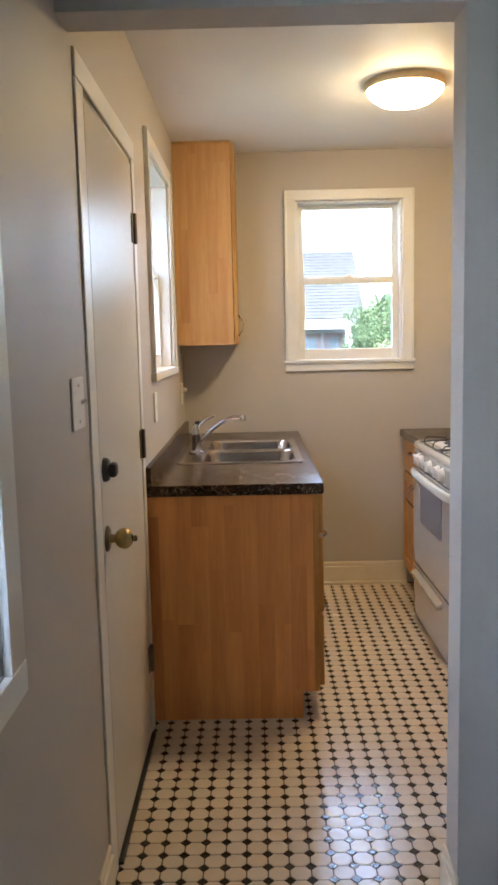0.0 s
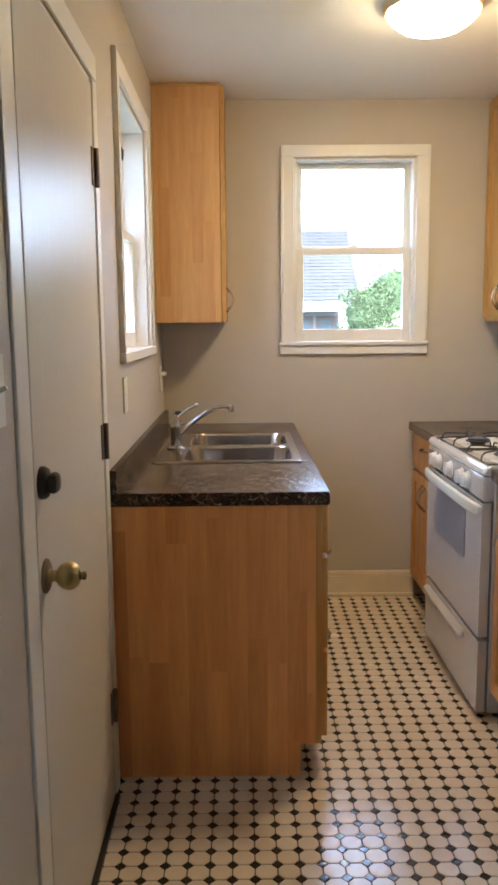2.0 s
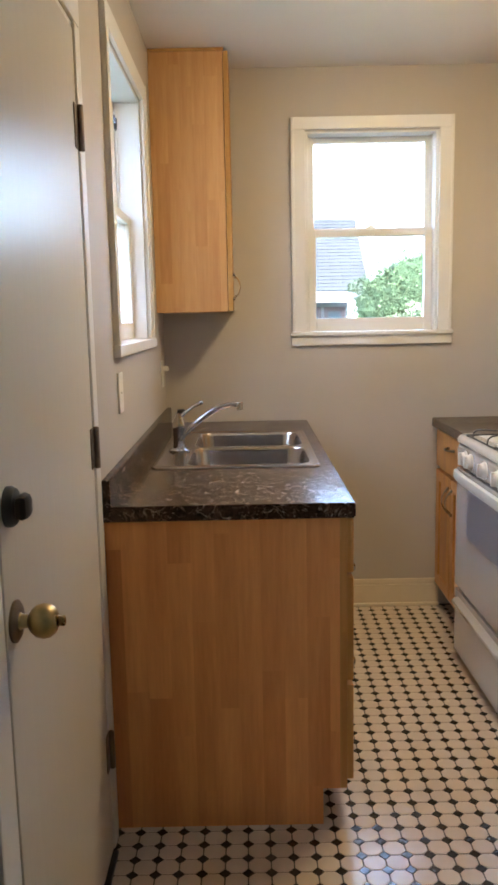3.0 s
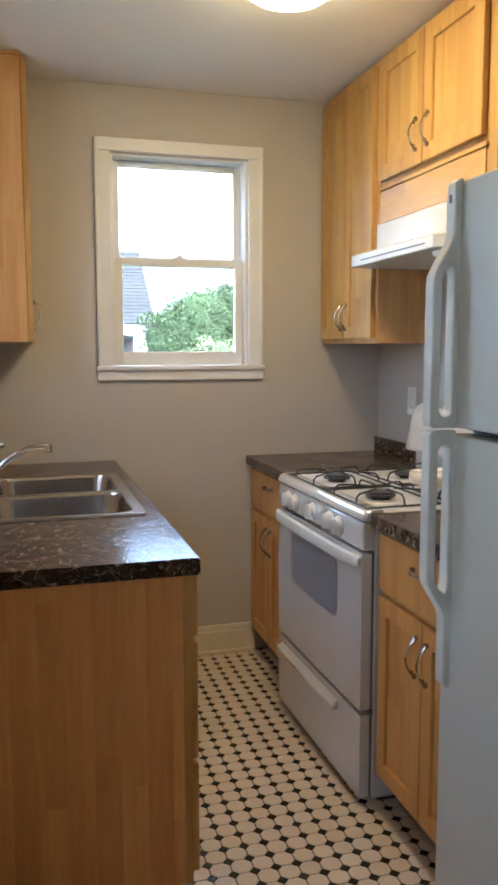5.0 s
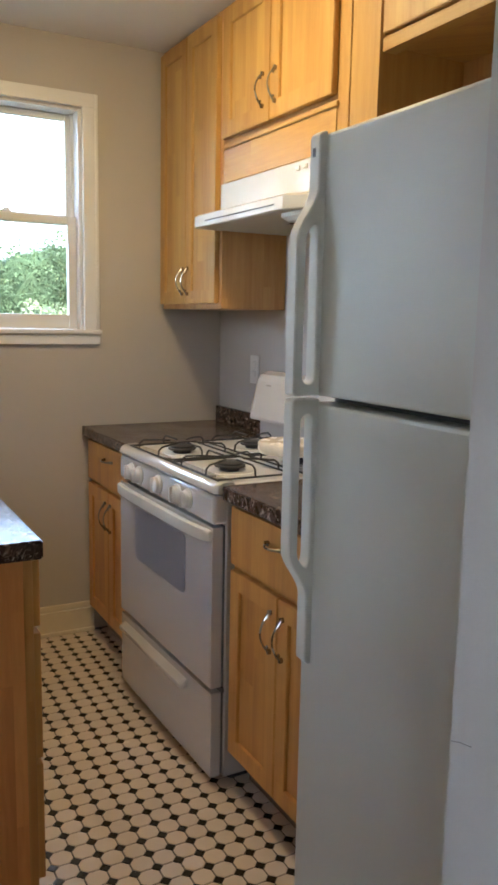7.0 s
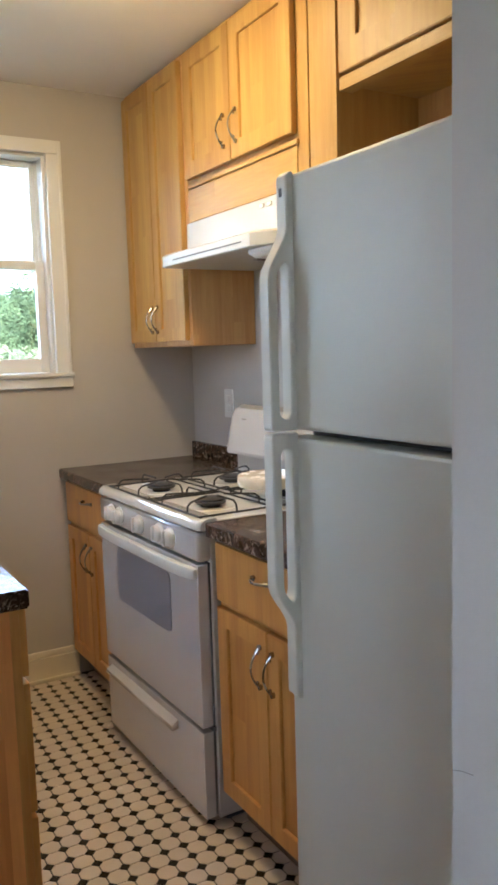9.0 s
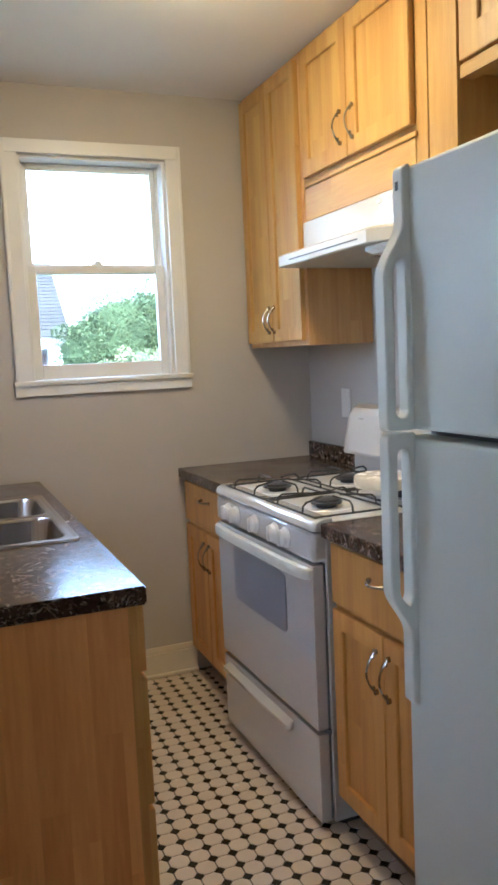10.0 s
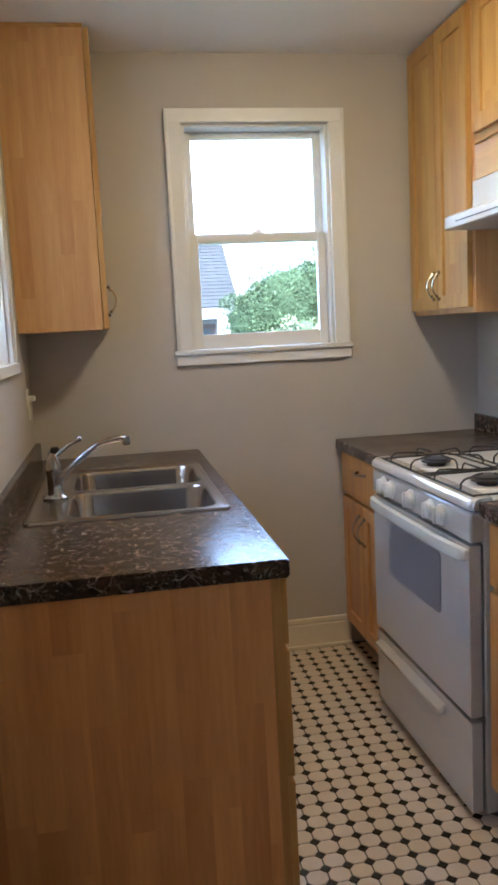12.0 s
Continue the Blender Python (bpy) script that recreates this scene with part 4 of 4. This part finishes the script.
# range hood
hood = thing("range_hood", (1.66, -0.95, 1.665), "almond enamel range hood under the wall cabinet", "range hood")
bm = bmesh.new()
lo, hi = [], []
for x, y, z in ((1.475, -0.572, 1.0), (1.475, -1.190, 1.0), (1.56, -1.318, 1.0), (RIGHT - 0.004, -1.318, 1.0), (RIGHT - 0.004, -0.572, 1.0)):
    lo.append((x, y, 1.676))
    hi.append((x, y, 1.712))
bk = [(1.490, -0.574, 1.720), (1.490, -1.185, 1.720), (1.57, -1.316, 1.720), (RIGHT - 0.004, -1.316, 1.720), (RIGHT - 0.004, -0.574, 1.720)]
sk = [(1.482 if x < 1.5 else x, y, 1.672) for x, y, _ in lo]
loft(bm, [sk, lo, hi, bk])
part("canopy", bm, HOODPAINT, hood)
part("upper_box", boxes((1.578, -1.318, 1.718, RIGHT - 0.003, -0.570, 1.833), bev=0.003), HOODPAINT, hood)
part("trim_line", boxes((1.4735, -1.14, 1.690, 1.4765, -0.66, 1.694)), GASKET_GAP, hood, "thin grey trim line")
for ky in (-1.10, -1.145):
    part("rocker_switch", boxes((1.5755, ky - 0.012, 1.805, 1.5795, ky + 0.012, 1.817), bev=0.001), PLASTIC, hood)
bm = bmesh.new()
loft(bm, [rrect(1.575, -1.175, 0.120, 0.150, 0.020, 1.673), rrect(1.575, -1.175, 0.118, 0.148, 0.020, 1.660), rrect(1.575, -1.175, 0.090, 0.110, 0.020, 1.648)])
part("lamp_lens", bm, PLASTIC, hood)
part("filter", boxes((1.66, -1.08, 1.6695, 1.80, -0.90, 1.6718)), PULLMETAL, hood, "grey mesh grease filter")

# refrigerator
FXF, FY0, FY1, FTOP = 1.125, -2.606, -1.905, 1.703
fr = thing("refrigerator", (1.5, -2.25, 0), "white top-freezer refrigerator with long moulded handles", "refrigerator")
part("body", boxes((FXF + 0.070, FY0 + 0.004, 0.02, RIGHT - 0.03, FY1 - 0.004, FTOP - 0.012), bev=0.006), FRIDGE, fr)
part("grille", boxes((FXF + 0.05, FY0 + 0.01, 0.0, FXF + 0.30, FY1 - 0.01, 0.075), bev=0.003), GASKET_GAP, fr, "dark kick grille")
part("gasket", boxes((FXF + 0.058, FY0 + 0.012, 0.09, FXF + 0.0705, FY1 - 0.012, FTOP - 0.02)), GASKET_GAP, fr)
GAP = 1.203
fz = part("freezer_door", boxes((FXF, FY0, GAP + 0.005, FXF + 0.058, FY1, FTOP), bev=0.008), FRIDGE, fr)
fd = part("fresh_food_door", boxes((FXF, FY0, 0.085, FXF + 0.058, FY1, GAP - 0.010), bev=0.008), FRIDGE, fr)


def fridge_handle(parent, end, hole_a, hole_b, split, tail):
    """A flat strip on the door's edge that swells into a loop grip; heights run from the grip's closed end to the strip's tail."""
    way = 1 if tail > end else -1
    da, db, dsp, dt = (abs(v - end) for v in (hole_a, hole_b, split, tail))
    steps = sorted({round(v, 5) for v in [dt * k / 70 for k in range(71)] + [da, db, 0.002, 0.005] + [da + 0.016 * (1 - math.cos(k * 0.26)) for k in range(1, 6)] + [db - 0.024 * (1 - math.cos(k * 0.26)) for k in range(1, 6)]})
    y_in, y_out = FY1 - 0.040, FY1 - 0.006
    bm = bmesh.new()
    rows = []
    for d in steps:
        u = min(1.0, max(0.0, (dsp - d) / (dsp - db + 0.035)))
        f = 0.015 + 0.044 * u * u * (3 - 2 * u)
        f -= 0.007 * max(0.0, 1 - d / 0.007) ** 2 + 0.010 * max(0.0, 1 - (dt - d) / 0.012) ** 2
        h0, h1 = 0.011, f - 0.020
        r = 0.016 if d < (da + db) / 2 else 0.024
        e = min(d - da, db - d)
        open_by = 0.0 if e <= 1e-6 or h1 <= h0 else (1.0 if e >= r else math.sqrt(1 - ((r - e) / r) ** 2))
        m, half = (h0 + h1) / 2, max(0.0, (h1 - h0) / 2) * open_by
        rows.append(([[bm.verts.new((FXF - v, y, end + way * d)) for v in (-0.001, m - half, m + half, f)] for y in (y_in, y_out)], half > 0))
    for (a, oa), (b, ob) in zip(rows, rows[1:]):
        for p, q in zip(a, b):
            bm.faces.new((p[0], p[1], q[1], q[0]))
            bm.faces.new((p[2], p[3], q[3], q[2]))
        for c in (0, 3) + ((1, 2) if oa or ob else ()):
            bm.faces.new((a[0][c], a[1][c], b[1][c], b[0][c]))
    for a, _ in (rows[0], rows[-1]):
        bm.faces.new((a[0][0], a[0][1], a[1][1], a[1][0]))
        bm.faces.new((a[0][2], a[0][3], a[1][3], a[1][2]))
    bmesh.ops.remove_doubles(bm, verts=bm.verts, dist=0.00005)
    bmesh.ops.dissolve_degenerate(bm, edges=bm.edges, dist=0.00005)
    bmesh.ops.recalc_face_normals(bm, faces=bm.faces)
    rim = [e for e in bm.edges if len(e.link_faces) == 2 and e.calc_face_angle(0) > 0.9 and min(v.co.x for v in e.verts) < FXF - 0.002]
    bmesh.ops.bevel(bm, geom=rim, offset=0.0042, segments=3, affect="EDGES", clamp_overlap=True)
    return part("handle", bm, FPLASTIC, parent, "moulded white plastic grip")


h1 = fridge_handle(fz, 1.2075, 1.231, 1.535, 1.605, FTOP + 0.003)
part("badge", boxes((FXF - 0.0160, FY1 - 0.026, 1.660, FXF - 0.0148, FY1 - 0.017, 1.676)), GASKET_GAP, h1, "tiny grey badge")
fridge_handle(fd, 1.2020, 1.172, 0.860, 0.795, 0.650)


# scuffs and hairline cracks in the paint
def mark(name, pts, r, label):
    bm = bmesh.new()
    tube(bm, pts, r, seg=5)
    ob = part(name, bm, HAIRLINE, None)
    ob.parent = bpy.data.objects["wall_partition" if pts[0][0] > 0.5 else "wall_west"]
    return tagged(ob, label)


mark("crack", [(0.867, -2.631, 0.888), (0.867, -2.645, 0.893), (0.867, -2.662, 0.896)], 0.0006, "hairline crack in the paint")



# ---- outside ----
GZ = -1.35
structure("ground", boxes((-400, -400, GZ - 0.5, 400, 400, GZ)), GRASS, "rough green lawn round the house", "ground")

HX0, HX1, HY0, HY1, EAVE, RIDGE = -7.0, 2.05, 7.4, 10.4, 1.66, 2.78
house = thing("neighbour_house", (-2.5, 8.9, GZ), "low white neighbouring house with grey shingle roof", "house")
part("wall", boxes((HX0 + 0.3, HY0 + 0.35, GZ, HX1 - 0.25, HY1 - 0.35, EAVE - 0.08)), SIDING, house)
bm = bmesh.new()
ym = (HY0 + HY1) / 2
for (ya, za), (yb, zb) in (((HY0, EAVE), (ym, RIDGE)), ((ym, RIDGE), (HY1, EAVE))):
    loft(bm, [[(HX0, ya, za), (HX1, ya, za), (HX1, yb, zb), (HX0, yb, zb)], [(HX0, ya, za + 0.06), (HX1, ya, za + 0.06), (HX1, yb, zb + 0.06), (HX0, yb, zb + 0.06)]])
roof = part("roof", bm, ROOFING, house, "grey shingle gable roof")
rise = math.atan2(RIDGE - EAVE, ym - HY0)
COURSES = 22
for k in range(COURSES):
    u0, u1 = k / COURSES, (k + 1.15) / COURSES
    ya, za, yb, zb = HY0 + (ym - HY0) * u0, EAVE + (RIDGE - EAVE) * u0, HY0 + (ym - HY0) * min(1, u1), EAVE + (RIDGE - EAVE) * min(1, u1)
    dy, dz = -math.sin(rise), math.cos(rise)
    bm = bmesh.new()
    for m in range(int((HX1 - HX0) / 0.30) + 1):
        xa = HX0 + 0.30 * m + (0.15 if k % 2 else 0.0)
        xb = min(xa + 0.297, HX1)
        if xb - xa < 0.02:
            continue
        loft(bm, [[(x, ya + dy * 0.062, za + dz * 0.062), (x, yb + dy * 0.062, zb + dz * 0.062), (x, yb + dy * 0.066, zb + dz * 0.066), (x, ya + dy * 0.074, za + dz * 0.074)] for x in (xa, xb)])
    part("shingle_course", bm, ROOFING, roof)
part("fascia", boxes((HX0, HY0 - 0.03, EAVE - 0.10, HX1 + 0.02, HY0 - 0.002, EAVE + 0.05)), SIDING, house, "white eaves board")
bm = bmesh.new()
loft(bm, [[(HX1 - 0.24, HY0 + 0.36, EAVE - 0.08), (HX1 - 0.24, HY1 - 0.36, EAVE - 0.08), (HX1 - 0.24, ym, RIDGE - 0.03)], [(HX1 - 0.30, HY0 + 0.36, EAVE - 0.08), (HX1 - 0.30, HY1 - 0.36, EAVE - 0.08), (HX1 - 0.30, ym, RIDGE - 0.03)]])
part("gable", bm, SIDING, house)
for x0, x1 in ((1.02, 1.42), (1.46, 1.76), (-1.6, -0.6)):
    yw = HY0 + 0.35
    bm = boxes((x0, yw - 0.04, 0.55, x0 + 0.06, yw + 0.02, 1.50), (x1 - 0.06, yw - 0.04, 0.55, x1, yw + 0.02, 1.50), (x0 + 0.06, yw - 0.04, 1.44, x1 - 0.06, yw + 0.02, 1.50), (x0 + 0.06, yw - 0.04, 0.55, x1 - 0.06, yw + 0.02, 0.61))
    wnd = part("window", bm, BROWNFRAME, house, "brown framed window")
    part("pane", boxes((x0 + 0.05, yw - 0.012, 0.60, x1 - 0.05, yw - 0.004, 1.45)), DARKGLASS, wnd)


def side_house():
    """An unseen tall house form, added to hide the low sky from the first room's window."""
    h = thing("side_house", (-6.6, -6.0, GZ), "unseen house form added to block the low sky, with grey gable roof", "house")
    part("wall", boxes((-8.4, -10.5, GZ, -4.8, -2.9, 3.9)), SIDING, h)
    b = bmesh.new()
    for (xa, za), (xb, zb) in (((-4.5, 3.8), (-6.6, 5.4)), ((-6.6, 5.4), (-8.7, 3.8))):
        loft(b, [[(xa, y, za), (xb, y, zb), (xb, y, zb + 0.08), (xa, y, za + 0.08)] for y in (-10.7, -2.7)])
    part("roof", b, ROOFING, h)
    for y in (-2.92, -10.46):
        b = bmesh.new()
        loft(b, [[(-8.35, y - 0.02, 3.9), (-4.85, y - 0.02, 3.9), (-6.6, y - 0.02, 5.3)], [(-8.35, y + 0.02, 3.9), (-4.85, y + 0.02, 3.9), (-6.6, y + 0.02, 5.3)]])
        part("gable", b, SIDING, h)


side_house()


def shrub(name, at, lumps, count, leaf, mat, label, seed):
    """A bush: short stems and a crown of many small leaves on the shells of several lumps."""
    rng = np.random.default_rng(seed)
    b = thing(name, at, label, "bush")
    bm = bmesh.new()
    for k in range(5):
        a = k * 1.26
        p = Vector(at)
        tube(bm, [p + Vector((0.1 * math.cos(a), 0.1 * math.sin(a), -0.02)), p + Vector((0.22 * math.cos(a), 0.22 * math.sin(a), 0.7)), p + Vector((0.5 * math.cos(a + 0.3), 0.5 * math.sin(a + 0.3), 1.6))], 0.035, seg=6)
    part("stems", bm, BARK, b)
    # solid filler lumps close the gaps; their dark green paints the crown's inner shade
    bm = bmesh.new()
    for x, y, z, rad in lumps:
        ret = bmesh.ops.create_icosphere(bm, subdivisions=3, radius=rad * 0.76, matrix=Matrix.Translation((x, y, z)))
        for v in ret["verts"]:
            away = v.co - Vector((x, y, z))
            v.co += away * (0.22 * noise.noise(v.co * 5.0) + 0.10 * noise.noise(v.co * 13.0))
    part("inner_foliage", bm, SHADELEAF, b)
    c = np.array([l[:3] for l in lumps])
    r = np.array([l[3] for l in lumps])
    pick = rng.choice(len(lumps), count, p=r ** 2 / (r ** 2).sum())
    d = rng.normal(size=(count, 3))
    d /= np.linalg.norm(d, axis=1)[:, None]
    depth = 1 - np.abs(rng.normal(0, 0.22, count))
    wob = 1 + 0.16 * np.sin(d[:, 0] * 7 + pick) * np.cos(d[:, 2] * 8 + 2 * pick)
    pos = c[pick] + d * (r[pick] * depth * wob)[:, None]
    e1 = rng.normal(size=(count, 3)) + d * 0.5
    e1 /= np.linalg.norm(e1, axis=1)[:, None]
    e2 = np.cross(e1, rng.normal(size=(count, 3)) + 0.3 * d)
    e2 /= np.linalg.norm(e2, axis=1)[:, None]
    s = leaf * rng.uniform(0.6, 1.5, count)[:, None]
    quad = np.stack([pos - e1 * s, pos - e2 * s * 0.45, pos + e1 * s, pos + e2 * s * 0.45], 1)
    me = bpy.data.meshes.new("crown")
    me.from_pydata(quad.reshape(-1, 3).tolist(), [], np.arange(count * 4).reshape(-1, 4).tolist())
    me.materials.append(mat)
    ob = new("crown", me)
    ob.parent = b
    ob.matrix_parent_inverse = Matrix.Translation(-Vector(at))


shrub("bush", (3.0, 5.4, GZ), [(1.72, 5.2, 0.98, 0.40), (1.98, 5.3, 1.42, 0.50), (2.32, 5.35, 1.50, 0.66), (2.85, 5.4, 1.50, 0.82), (3.4, 5.5, 1.45, 0.90), (4.2, 5.6, 1.30, 1.0), (5.1, 5.8, 1.2, 1.0), (2.5, 5.2, 0.3, 1.0), (3.8, 5.3, 0.2, 1.1), (5.0, 5.5, 0.2, 1.1), (2.3, 5.3, -0.5, 0.8), (3.6, 5.3, -0.5, 0.9), (2.15, 5.25, 1.0, 0.62), (2.6, 5.1, 1.0, 0.70)], 330000, 0.016, LEAF, "large dense green bush outside the window", 3)
shrub("shrub", (2.25, 4.0, GZ), [(1.86, 4.0, 1.14, 0.24), (2.05, 4.0, 1.18, 0.30), (2.35, 4.0, 1.12, 0.32), (2.7, 4.1, 1.05, 0.36), (2.3, 4.0, 0.6, 0.5), (2.3, 4.0, 0.0, 0.5), (2.3, 4.0, -0.6, 0.45)], 30000, 0.017, PALELEAF, "pale variegated shrub outside the window", 5)

# ---- floor tiles ----
P, Q = 0.0582, 0.0556  # pitch of the octagons, across and along
PX, PY = 0.0052, -0.0133
GAPW, CH = 0.0017, 0.0140


def tile_mesh(name, outline, mat, h=0.0045, bev=0.0012):
    bm = bmesh.new()
    n = len(outline)
    inner = [(x * (1 - bev / math.hypot(x, y)), y * (1 - bev / math.hypot(x, y))) for x, y in outline]
    loft(bm, [[(x, y, -0.004) for x, y in outline], [(x, y, h - bev - 0.004) for x, y in outline], [(x, y, h - 0.004) for x, y in inner]])
    bmesh.ops.delete(bm, geom=[f for f in bm.faces if f.normal.z < -0.9 or all(v.co.z < -0.0035 for v in f.verts)], context="FACES")
    return finish(name, bm, mat)


hf, hg = P / 2 - GAPW, Q / 2 - GAPW
oct_pts = [(hf, -hg + CH), (hf, hg - CH), (hf - CH, hg), (-hf + CH, hg), (-hf, hg - CH), (-hf, -hg + CH), (-hf + CH, -hg), (hf - CH, -hg)]
dr = CH + GAPW - 0.0008
dot_pts = [(dr, 0), (0, dr), (-dr, 0), (0, -dr)]
OCT, DIA = tile_mesh("octagon_tile", oct_pts, TILE), tile_mesh("dot_tile", dot_pts, DOT)


def covered(x, y):
    return (x < 0.53 and y > SINK_END + 0.035) or x > 1.36 and y > -1.89 or x > 1.25 and -2.60 < y <= -1.89 or x < 0.0 or x > 2.69 or (x > RIGHT and y > PART_F) or y > -0.001


def lay(mesh, name, x_off, y_off, label, ok):
    spots = []
    for i in range(-2, 48):
        for j in range(-118, 2):
            x, y = PX + (i + x_off) * P, PY + (j + y_off) * Q
            if not covered(x, y) and y > FIRST_EDGE + 0.03:
                spots.append((x, y))
    near = [s for s in spots if ok(*s)]
    near = sorted(near, key=lambda s: abs(s[1] + 2.1))[:296]
    chosen = set(near)
    for x, y in near:
        o = new(name, mesh)
        o.parent = floor
        o.matrix_basis = Matrix.Translation((x, y, 0.0))
    rest = [s for s in spots if s not in chosen]
    v0 = np.array([v.co[:] for v in mesh.vertices])
    f0 = [list(p.vertices) for p in mesh.polygons]
    verts, faces = [], []
    rng = np.random.default_rng(11)
    for k, (x, y) in enumerate(rest):
        verts.extend((v0 + (x, y, rng.uniform(-0.0002, 0.0002))).tolist())
        faces.extend([[a + k * len(v0) for a in f] for f in f0])
    me = bpy.data.meshes.new(name + "_field")
    me.from_pydata(verts, [], faces)
    me.materials.append(mesh.materials[0])
    o = new(name + "_field", me)
    o.parent = floor
    tagged(o, label, kind="stuff")


lay(OCT, "octagon_tile", 0.5, 0.5, "cream glazed octagon tiles", lambda x, y: -2.62 < y < -1.5)
lay(DIA, "dot_tile", 0.0, 0.0, "small black glazed dot tiles", lambda x, y: -2.62 < y < -1.5)
